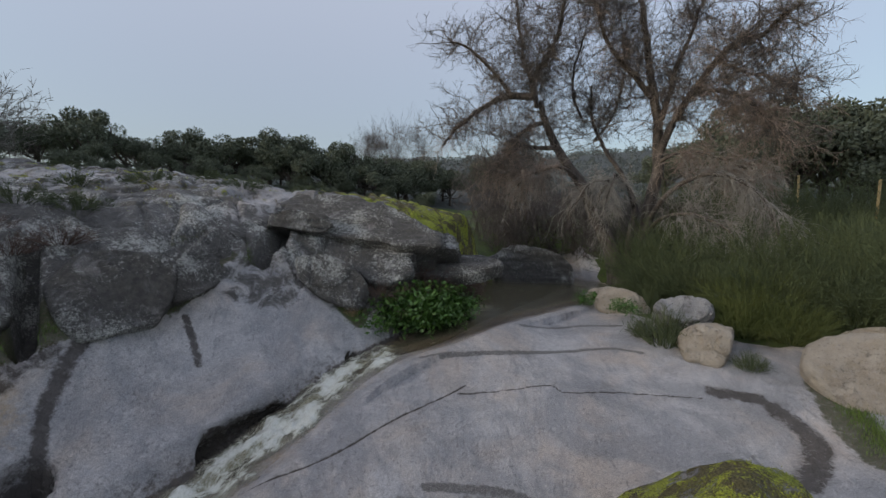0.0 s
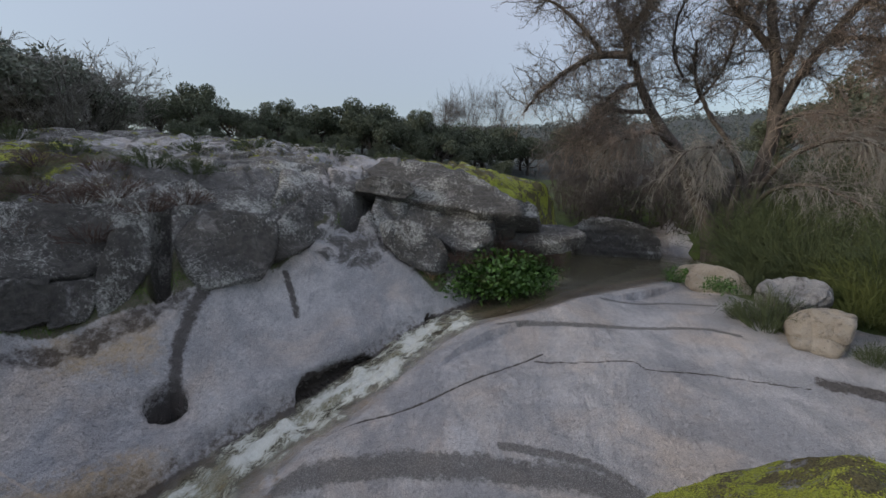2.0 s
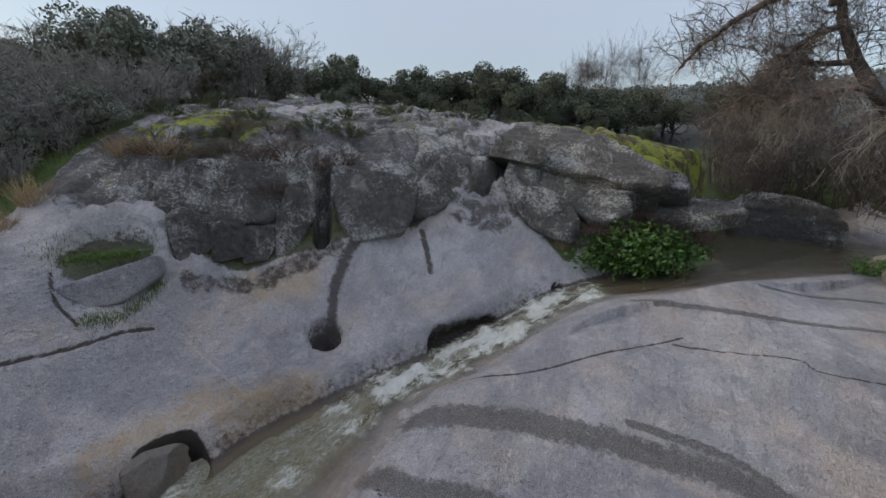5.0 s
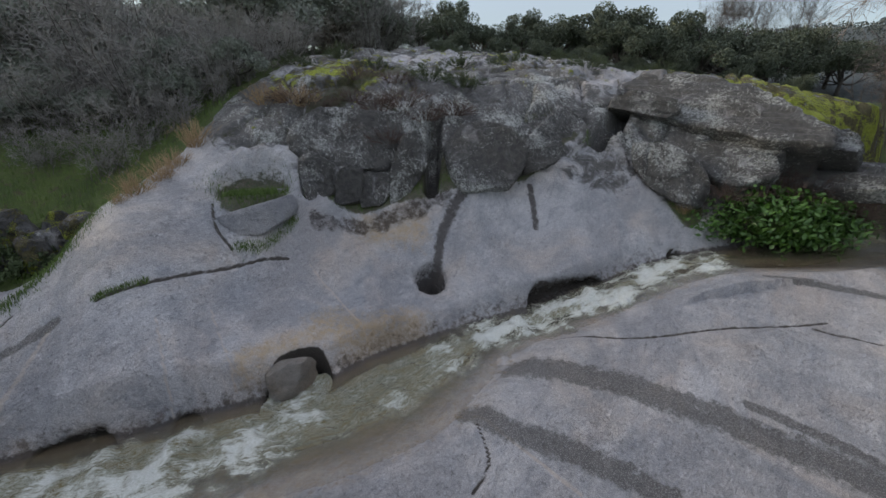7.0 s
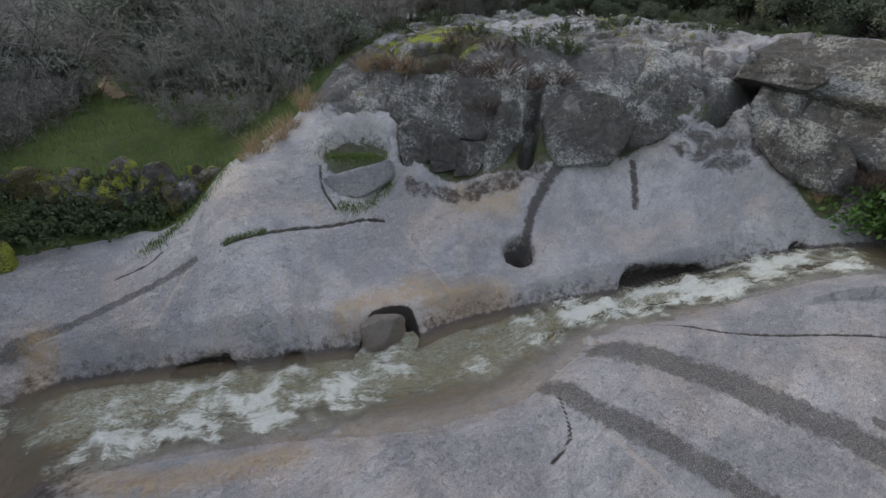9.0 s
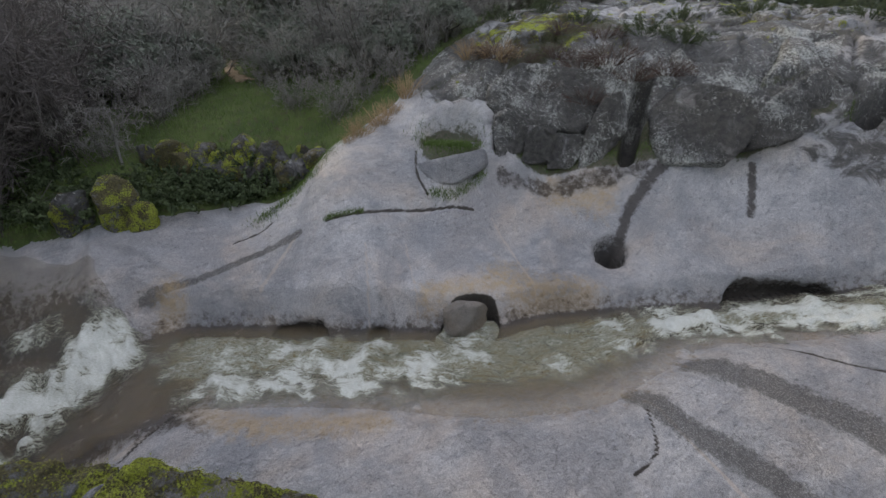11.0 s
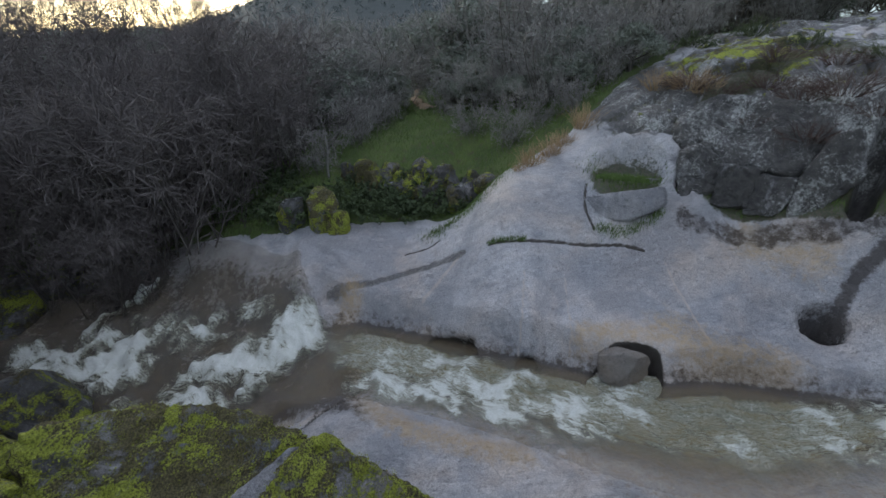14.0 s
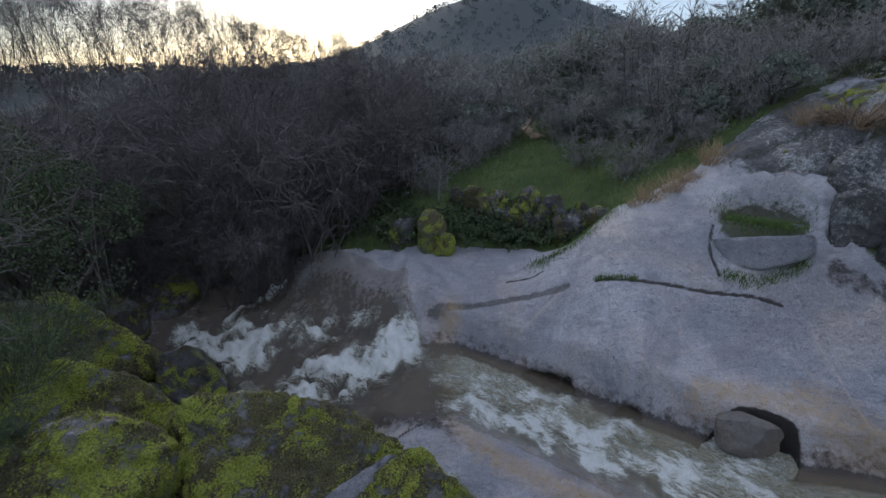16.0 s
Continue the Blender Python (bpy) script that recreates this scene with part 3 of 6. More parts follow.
# the pothole's rim is a clean circle
_d = np.hypot(_x - POTHOLE[0], _y - POTHOLE[1])
_k = np.where(np.abs(_d - POTHOLE[2]) < .04, np.where(_d < POTHOLE[2], POTHOLE[2] - .012, POTHOLE[2] + .003) / np.maximum(_d, .01), 1)
_x, _y = POTHOLE[0] + (_x - POTHOLE[0]) * _k, POTHOLE[1] + (_y - POTHOLE[1]) * _k
_d = np.hypot((_x - STONE_HOLE[0]) * 1.5, _y - STONE_HOLE[1])
_k = np.where(np.abs(_d - STONE_HOLE[2]) < .06, np.where(_d < STONE_HOLE[2], STONE_HOLE[2] - .012, STONE_HOLE[2] + .003) / np.maximum(_d, .01), 1)
_x, _y = STONE_HOLE[0] + (_x - STONE_HOLE[0]) * _k, STONE_HOLE[1] + (_y - STONE_HOLE[1]) * _k
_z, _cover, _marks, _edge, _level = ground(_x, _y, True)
_rock = inside(_x, _y, ROCK_EDGE) + .25 * waves(_x, _y, 2.2, 3) + .1 * waves(_x, _y, 7, 4)
_slab = smooth(.0, .6, _rock)
_up = smooth(2.2, 3.2, _z) * (_y > 3.5)
_ledge = 1 - np.abs(waves(_x + .4 * _z, _y, 1.7, 31)) * 2.2
_ledge2 = 1 - np.abs(waves(_x, _y + .5 * _z, 4.2, 32)) * 2.2
_z = _z + _slab * _up * (.10 * np.clip(_ledge, -.5, 1) + .06 * np.clip(_ledge2, -.5, 1))
_z = _z + _slab * (.020 * waves(_x, _y, 2.0, 5) + .006 * waves(_x, _y, 9, 6)) + _slab * _up * (.06 * waves(_x, _y, 2.6, 7) + .04 * waves(_x, _y, 6, 8) + .035 * waves(_x, _y, 13, 18))
_z = _z + (1 - _slab) * (.06 * waves(_x, _y, 1.5, 9) + .03 * waves(_x, _y, 6, 10)) * (np.hypot(_x, _y) < 60)
# broken blocks over the dome, with open joints between them
_rs = np.random.RandomState(33)
_sx, _sy = _rs.uniform(-14, 1.5, 260), _rs.uniform(4.5, 17.5, 260)
_on = (_slab * _up > .02) & (_x < 2) & (_x > -15) & (_y < 18)
_bx, _by = _x[_on] + .22 * waves(_x[_on], _y[_on], 3, 34), _y[_on] + .22 * waves(_x[_on], _y[_on], 3, 35)
_f1, _f2, _id = np.full(_bx.shape, 9e9), np.full(_bx.shape, 9e9), np.zeros(_bx.shape, int)
for _i in range(260):
    _u, _v = _bx - _sx[_i], _by - _sy[_i]
    _d = np.hypot(.8 * _u + .5 * _v, 1.25 * (.8 * _v - .5 * _u))
    _f2 = np.where(_d < _f1, _f1, np.minimum(_f2, _d))
    _id = np.where(_d < _f1, _i, _id)
    _f1 = np.minimum(_f1, _d)
_tilt = _rs.uniform(-.10, .10, (260, 2))
_lift = _rs.uniform(-.13, .04, 260)
_joint = 1 - smooth(.0, .16, _f2 - _f1)
_z[_on] += _slab[_on] * _up[_on] * (_lift[_id] + _tilt[_id, 0] * (_bx - _sx[_id]) + _tilt[_id, 1] * (_by - _sy[_id]) - .14 * _joint)
_marks[..., 2][_on] = np.maximum(_marks[..., 2][_on], .5 * _joint * _up[_on])
# hollows undercut the slab: their floors reach in under the rim
for _bay in BAYS:
    _k = 1 - smooth(.80, 1.0, from_bay(_x, _y, _bay))
    _x, _y = _x - .8 * _bay[4] * _k, _y + .36 * _bay[4] * _k
_cx, _cy, _r = STONE_HOLE
_k = 1 - smooth(_r - .010, _r, np.hypot((_x - _cx) * 1.5, _y - _cy))
_x, _y = _x - .7 * _r * _k, _y + .30 * _r * _k
_cx, _cy, _r = POTHOLE
_k = 1 - smooth(_r - .008, _r, np.hypot(_x - _cx, _y - _cy))
_x, _y = _x - .16 * _k, _y + .1 * _k
_verts = np.stack([_x, _y, _z], -1).reshape(-1, 3)
_w = len(GX)
_q = (np.arange(len(GY) - 1)[:, None] * _w + np.arange(_w - 1)).ravel()
_quads = np.stack([_q, _q + 1, _q + _w + 1, _q + _w], -1)
_far = np.hypot(_x, _y)
_kind = np.where(_rock > 0, 0, np.where(_far > 36, 2, 1)).ravel()[_q]


def sheet(name, which, material):
    some = _quads[_kind == which]
    used, back = np.unique(some, return_inverse=True)
    me = mesh_from(name, _verts[used], back.reshape(some.shape), material,
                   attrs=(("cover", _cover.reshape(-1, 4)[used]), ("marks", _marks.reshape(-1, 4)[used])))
    return new(name, me)


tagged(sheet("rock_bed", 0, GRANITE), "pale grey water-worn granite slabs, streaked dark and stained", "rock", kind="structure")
tagged(sheet("ground", 1, GRASS_GROUND), "short green winter grass on dark soil", "ground", kind="structure")
tagged(sheet("hillside", 2, FOREST), "dark wooded hills on the skyline", "hill", kind="structure")


def height_at(x, y):
    return float(ground(np.array([float(x)]), np.array([float(y)]))[0])


# ---- water ----
def water_material():
    k = Kit("stream_water")
    foam, deep, _, _ = k.attr("flow")
    k.co = k.vector("run")
    broad, fine = k.noise(5, 6, .68, (.38, 1.2, 1), .8), k.noise(21, 7, .76, (.55, 1.1, 1), 1.0)
    lines = k.math("MAXIMUM", k.ramp(k.math("ABSOLUTE", k.math("SUBTRACT", fine, .5)), 0.0, .05, .42, 0), k.ramp(k.math("ABSOLUTE", k.math("SUBTRACT", k.noise(8, 5, .7, (.4, 1.2, 1), 1.2), .5)), 0.0, .035, .6, 0))
    core = k.ramp(k.math("ADD", foam, k.math("ADD", k.math("MULTIPLY", k.math("SUBTRACT", broad, .5), 1.5), k.math("MULTIPLY", k.math("SUBTRACT", fine, .5), 1.7))), .36, 1.15)
    f = k.math("MAXIMUM", core, k.math("MULTIPLY", lines, k.ramp(foam, .12, .6)))
    murk = k.mix(k.ramp(foam, .05, .35), k.mix(deep, (.31, .24, .145), (.095, .085, .052)), k.mix(k.ramp(broad, .4, .62), k.mix(deep, (.33, .25, .14), (.24, .20, .105)), k.mix(deep, (.21, .185, .145), (.17, .17, .115))))
    c = k.mix(k.ramp(f, 0.0, .5), murk, (.45, .45, .36))
    c = k.mix(k.ramp(f, .4, 1.0), c, k.mix(k.ramp(k.noise(60, 4, .7, (.5, 1.2, 1)), .35, .65), (.58, .60, .53), (.80, .81, .77)))
    alpha = k.ramp(deep, 0.0, 1.0, .22, .82)
    alpha = k.math("MAXIMUM", alpha, k.ramp(f, 0.0, .7, 0.0, .96))
    k.bump(k.math("MULTIPLY", k.math("ADD", k.noise(10, 6, .7, (.6, 1.2, 1), .8), k.math("MULTIPLY", k.noise(45, 4, .7, (.5, 1.2, 1)), .6)), k.math("ADD", f, k.ramp(foam, 0.0, .4, .16, .75))), .6, .06)
    m = k.done(c, k.math("ADD", k.math("MULTIPLY", f, .55), .07), IOR=1.33, Alpha=alpha)
    return m


WATER = water_material()
# runs of white water: points, reach, strength
WHITE = [([(-1.55, 9.62), (-2.1, 9.1), (-2.8, 8.1), (-3.5, 7.0), (-4.1, 6.2), (-4.5, 5.6)], .40, 1.15), ([(-4.6, 5.4), (-4.9, 4.9), (-4.6, 4.4)], .35, .72), ([(-4.3, 4.6), (-4.6, 3.8), (-4.9, 3.2)], .4, .6),
         ([(-5.75, 2.1), (-5.6, 1.5), (-5.85, .7), (-6.3, 0)], .38, 1.08), ([(-6.5, .7), (-6.9, -.2), (-7.2, -.9), (-7.5, -1.5)], .33, 1.0), ([(-6.2, -.2), (-6.6, -1.2), (-6.9, -1.9)], .34, .92),
         ([(-8.68, -3.2), (-8.3, -3.7), (-7.8, -4.2), (-7.4, -4.7), (-7.1, -5.2)], .32, 1.25), ([(-8.55, -3.5), (-8.15, -4.0), (-7.75, -4.7), (-7.5, -5.4)], .48, 1.25), ([(-8.4, -3.9), (-8.15, -4.5), (-7.9, -5.1), (-7.8, -5.6)], .36, 1.15),
         ([(-8.55, -4.5), (-8.3, -5.0), (-8.2, -5.5)], .2, .7), ([(-7.2, -4.7), (-7.0, -5.4), (-7.2, -6.4)], .4, .9),
         ([(-9.1, -6.4), (-8.8, -6.9), (-8.7, -7.6), (-8.9, -8.6)], .40, 1.2), ([(-9.3, -7.3), (-9.1, -8.0), (-9.2, -9.0)], .34, 1.2), ([(-8.5, -6.6), (-8.2, -7.1)], .26, 1.15),
         ([(-10.9, -7.3), (-10.3, -7.8), (-9.7, -8.4), (-9.3, -8.8)], .10, 1.1), ([(-8.9, -2.85), (-9.05, -3.6), (-9.3, -4.6), (-9.45, -5.4)], .15, .75), ([(-8.95, -5.0), (-9.2, -5.8), (-9.15, -6.4)], .12, .95),
         ([(-8.6, -3.6), (-8.9, -4.6), (-8.8, -5.6)], .45, .40), ([(-7.5, -1.6), (-8.0, -2.2), (-8.5, -2.9), (-8.7, -3.3)], .30, .62), ([(-7.2, -1.2), (-7.3, -1.9), (-7.6, -2.4)], .2, .7),
         ([(-4.9, 3.4), (-5.1, 2.6), (-5.6, 2.3)], .35, .45), ([(-6.9, -.6), (-7.3, -1.5)], .5, .5),
         ([(5.9, 22.3), (5.5, 21.5), (4.6, 21.2)], .5, 1.1), ([(.6, 12.6), (.9, 13.4), (1.3, 14.2)], .35, .4)]


def water_strip(name, label, first, last):
    line = STREAM[first:last]
    s = along(line, 5)
    step = np.gradient(s[:, :2], axis=0)
    step /= np.linalg.norm(step, axis=1)[:, None]
    cross = np.stack([step[:, 1], -step[:, 0]], -1)
    u = np.linspace(-1.2, 1.2, 91)
    x = s[:, 0, None] + cross[:, 0, None] * s[:, 3, None] * u
    y = s[:, 1, None] + cross[:, 1, None] * s[:, 3, None] * u
    z = np.repeat(s[:, 2, None], len(u), 1)
    spill = 1 - smooth(-3.6, -2.0, y)
    z = z * (1 - spill) + (ground(x, y) + .02) * spill
    foam = np.zeros_like(x)
    for pts, w, k in WHITE:
        foam = np.maximum(foam, k * band(x, y, pts, w, .8))
    foam = foam * (.80 + .75 * waves(x, y, 5, 23) + .35 * waves(x, y, 13, 26))
    way = np.r_[0, np.cumsum(np.linalg.norm(np.diff(s[:, :2], axis=0), axis=1))]
    run = np.stack([np.repeat(way[:, None], len(u), 1), s[:, 3, None] * u, 0 * x, 0 * x + 1], -1)
    deep = np.clip((z - ground(x, y)) / .3, 0, 1)
    foam = np.maximum(foam, (.50 + .20 * waves(x, y, 1.6, 24)) * smooth(.25, .9, deep) * (y < 6) * (1 - spill))
    z = z + spill * .14 * np.clip(foam, 0, 1)
    foam = np.maximum(foam, spill * (.20 + .22 * waves(x, y, 2.3, 25)) * smooth(0, .6, inside(x, y, SPILL)))
    z = z + (.014 + .13 * foam) * waves(x, y, 8, 21) + (.005 + .06 * foam) * waves(x, y, 19, 22) + .05 * foam
    n, w = x.shape
    q = (np.arange(n - 1)[:, None] * w + np.arange(w - 1)).ravel()
    me = mesh_from(name, np.stack([x, y, z], -1).reshape(-1, 3), np.stack([q, q + 1, q + w + 1, q + w], -1), WATER,
                   attrs=(("flow", np.stack([foam, deep, 0 * x, 0 * x + 1], -1).reshape(-1, 4)), ("run", run.reshape(-1, 4))))
    return tagged(new(name, me), label, "water", kind="structure")


water_strip("water_stream", "clear brown stream with white rapids between granite slabs", 0, len(STREAM))


# ---- shapes for rocks and plants ----
def empty(name, at, label, category, group="", kind=""):
    ob = new(name)
    ob.empty_display_size = .2
    ob.matrix_world = at
    return tagged(ob, label, category, group, kind)


def rock_mesh(name, size, material, seed, square=4.0, rough=.07, n=16, chop=5):
    """A weathered boulder: a rounded box, chopped by planes and roughened, its base at z = 0."""
    r = np.random.RandomState(seed)
    g = np.linspace(-1, 1, n)
    a, b = np.meshgrid(g, g, indexing="ij")
    one = np.ones_like(a)
    pts, faces, index, verts = [], [], {}, []
    for ax in range(3):
        for s in (-1, 1):
            p = np.stack([a, b, s * one], -1)
            p = np.roll(p, ax + 1, -1)
            ids = np.empty((n, n), int)
            for i in range(n):
                for j in range(n):
                    key = tuple(np.round(p[i, j], 5))
                    if key not in index:
                        index[key] = len(verts)
                        verts.append(p[i, j])
                    ids[i, j] = index[key]
            q = np.stack([ids[:-1, :-1], ids[1:, :-1], ids[1:, 1:], ids[:-1, 1:]], -1).reshape(-1, 4)
            faces.append(q if s > 0 else q[:, ::-1])
    v = np.array(verts)
    v = v / (np.abs(v) ** square).sum(1, keepdims=True) ** (1 / square)
    for _ in range(chop):
        d = r.normal(size=3)
        d[2] = abs(d[2]) * .8
        d /= np.linalg.norm(d)
        over = v @ d - r.uniform(.58, .92)
        v = v - np.clip(over, 0, None)[:, None] * d * .96
    v = v * np.array(size) / 2
    low = min(size)
    out = np.empty(len(v))
    off = Vector(r.uniform(-50, 50, 3))
    for i, p in enumerate(v):
        w = Vector(p) / low
        out[i] = noise.fractal(w * 1.6 + off, .9, 2.1, 4) * .9 + (noise.ridged_multi_fractal(w * 3.1 + off, .8, 2.2, 4, .9, 2.0) - 1.2) * .30 
    nrm = v / (np.array(size) / 2) ** 2
    nrm /= np.linalg.norm(nrm, axis=1)[:, None] + 1e-9
    v = v + nrm * (out * rough * low)[:, None]
    v[:, 2] -= v[:, 2].min()
    return mesh_from(name, v, np.concatenate(faces), material)


def rock(name, label, at, size, material, seed, yaw=0, tip=0, lean=0, category="rock", group="", sink=.12, **more):
    """A rock with its foot at (x, y) on the ground, or at a given height."""
    x, y, *z = at
    z = z[0] if z else height_at(x, y)
    ob = new(name, rock_mesh(name, size, material, seed, **more))
    ob.matrix_world = pose(x, y, z - sink * size[2], tip, lean, yaw)
    return tagged(ob, label, category, group)


class Heap:
    """Gathers verts and faces of one mesh."""

    def __init__(self):
        self.v, self.f, self.n = [], [], 0

    def add(self, v, f):
        self.v.append(np.asarray(v, float).reshape(-1, 3))
        self.f.append(np.asarray(f, int) + self.n)
        self.n += len(self.v[-1])
        return self

    def mesh(self, name, material, smooth_faces=True):
        return mesh_from(name, np.concatenate(self.v), np.concatenate(self.f), material, smooth_faces)


def unit(v):
    return v / (np.linalg.norm(v, axis=-1, keepdims=True) + 1e-9)


def tubes(paths, radii, sides=4):
    """Many tubes at once: paths (n, k, 3), radii (n, k). Returns verts and quads."""
    p, r = np.asarray(paths, float), np.asarray(radii, float)
    n, k, _ = p.shape
    t = unit(np.gradient(p, axis=1))
    ref = np.where(np.abs(t[..., 2:]) > .9, np.array([1.0, 0, 0]), np.array([0, 0, 1.0]))
    a = unit(np.cross(t, ref))
    b = np.cross(t, a)
    u = np.linspace(0, 2 * np.pi, sides, endpoint=False)
    ring = a[:, :, None] * np.cos(u)[:, None] + b[:, :, None] * np.sin(u)[:, None]
    v = p[:, :, None] + ring * r[:, :, None, None]
    i = np.arange(n)[:, None, None] * k * sides + np.arange(k - 1)[:, None] * sides
    j = np.arange(sides)
    j2 = (j + 1) % sides
    q = np.stack([i + j, i + j2, i + sides + j2, i + sides + j], -1)
    return v.reshape(-1, 3), q.reshape(-1, 4)


def sprays(r, origin, way, length, radius, droop=.25, wander=.25, k=4, sides=3):
    """Curved twigs from many origins: the paths, for further twigs, and the tubes."""
    n = len(origin)
    step = (np.asarray(length) / (k - 1))[:, None]
    p, d = [origin], unit(way)
    for _ in range(k - 1):
        d = unit(d + wander * r.normal(size=(n, 3)) - np.array([0, 0, droop]))
        p.append(p[-1] + d * step)
    p = np.stack(p, 1)
    rad = np.asarray(radius)[:, None] * np.linspace(1, .35, k)
    return p, tubes(p, rad, sides)


def pick_on(r, paths, n, lo=.2):
    """n random places on paths, with the way of the path there."""
    i, u = r.randint(0, len(paths), n), r.uniform(lo, 1, n) * (paths.shape[1] - 1.001)
    j = u.astype(int)
    w = (u - j)[:, None]
    a, b = paths[i, j], paths[i, j + 1]
    return a * (1 - w) + b * w, unit(b - a), u / (paths.shape[1] - 1)


def cards(r, centre, length, width, up=0.0):
    """Small leaf-like diamonds in random directions round many centres."""
    n = len(centre)
    a = unit(r.normal(size=(n, 3)) + np.array([0, 0, up]))
    b = unit(np.cross(a, r.normal(size=(n, 3))))
    l, w = np.broadcast_to(length, n)[:, None] / 2, np.broadcast_to(width, n)[:, None] / 2
    c = np.cross(a, b)
    v = np.stack([centre - a * l, centre + b * w + c * w * .25, centre + a * l, centre - b * w + c * w * .25], 1)
    return v.reshape(-1, 3), np.arange(4 * n).reshape(-1, 4)


def blades(r, foot, height, width, lean=.35):
    """Grass blades: bent, pointed strips of two quads."""
    n = len(foot)
    az = r.uniform(0, 2 * np.pi, n)
    side = np.stack([np.cos(az), np.sin(az), 0 * az], -1)
    out = np.stack([-np.sin(az), np.cos(az), 0 * az], -1) * (lean * r.uniform(.1, 1, n) * height)[:, None]
    up = np.array([0, 0, 1.0]) * np.asarray(height)[:, None]
    w = side * np.broadcast_to(width, n)[:, None] / 2
    v = np.stack([foot - w, foot + w, foot + .55 * up + .3 * out + w * .7, foot + .55 * up + .3 * out - w * .7,
                  foot + .95 * up + out + w * .12, foot + .95 * up + out - w * .12], 1)
    base_i = np.arange(n)[:, None] * 6
    q = np.stack([base_i + [0, 1, 2, 3], base_i + [3, 2, 4, 5]], 1)
    return v.reshape(-1, 3), q.reshape(-1, 4)


def crown_points(r, n, clumps, size, flat=.75, hollow=.4):
    """Places of leaves in clumps that fill a lobed crown, centred at the origin."""
    d = unit(r.normal(size=(clumps, 3)))
    d[:, 2] = np.abs(d[:, 2]) * 1.1 - .35
    c = d * r.uniform(hollow, 1, (clumps, 1)) * np.array([1, 1, flat]) * size
    s = r.uniform(.16, .34, clumps) * size
    i = r.randint(0, clumps, n)
    q = unit(r.normal(size=(n, 3))) * r.uniform(.35, 1, (n, 1)) ** .5
    return c[i] + q * s[i][:, None] * np.array([1, 1, .75])


def limbs(r, root, tips, radius, k=6, sag=.0):
    """Bent limbs from one root to many tips."""
    n = len(tips)
    u = np.linspace(0, 1, k)[None, :, None]
    root = np.broadcast_to(root, tips.shape)[:, None]
    p = root + (tips[:, None] - root) * u
    bend = r.normal(size=(n, 1, 3)) * np.linalg.norm(tips - root[:, 0], axis=1)[:, None, None] * .14
    p = p + bend * np.sin(np.pi * u) + np.array([0, 0, 1.0]) * (np.sin(np.pi * u) * sag)
    return p, tubes(p, radius * np.linspace(1, .3, k)[None].repeat(n, 0), 5)


def hull(pts):
    """The convex outline of flat points, counter-clockwise."""
    pts = sorted(pts)
    sides = []
    for run in (pts, pts[::-1]):
        side = []
        for p in run:
            while len(side) > 1 and (side[-1][0] - side[-2][0]) * (p[1] - side[-2][1]) <= (side[-1][1] - side[-2][1]) * (p[0] - side[-2][0]):
                side.pop()
            side.append(p)
        sides += side[:-1]
    return sides


def cube_grid(n):
    """Verts on the faces of a cube of half width 1, and its quads."""
    g = np.linspace(-1, 1, n)
    index, verts, faces = {}, [], []
    for ax in range(3):
        for s in (-1, 1):
            ids = np.empty((n, n), int)
            for i in range(n):
                for j in range(n):
                    p = np.roll((g[i], g[j], s), ax + 1)
                    key = tuple(np.round(p, 5))
                    if key not in index:
                        index[key] = len(verts)
                        verts.append(p)
                    ids[i, j] = index[key]
            q = np.stack([ids[:-1, :-1], ids[1:, :-1], ids[1:, 1:], ids[:-1, 1:]], -1).reshape(-1, 4)
            faces.append(q if s > 0 else q[:, ::-1])
    return np.array(verts), np.concatenate(faces)


CUBES = {}


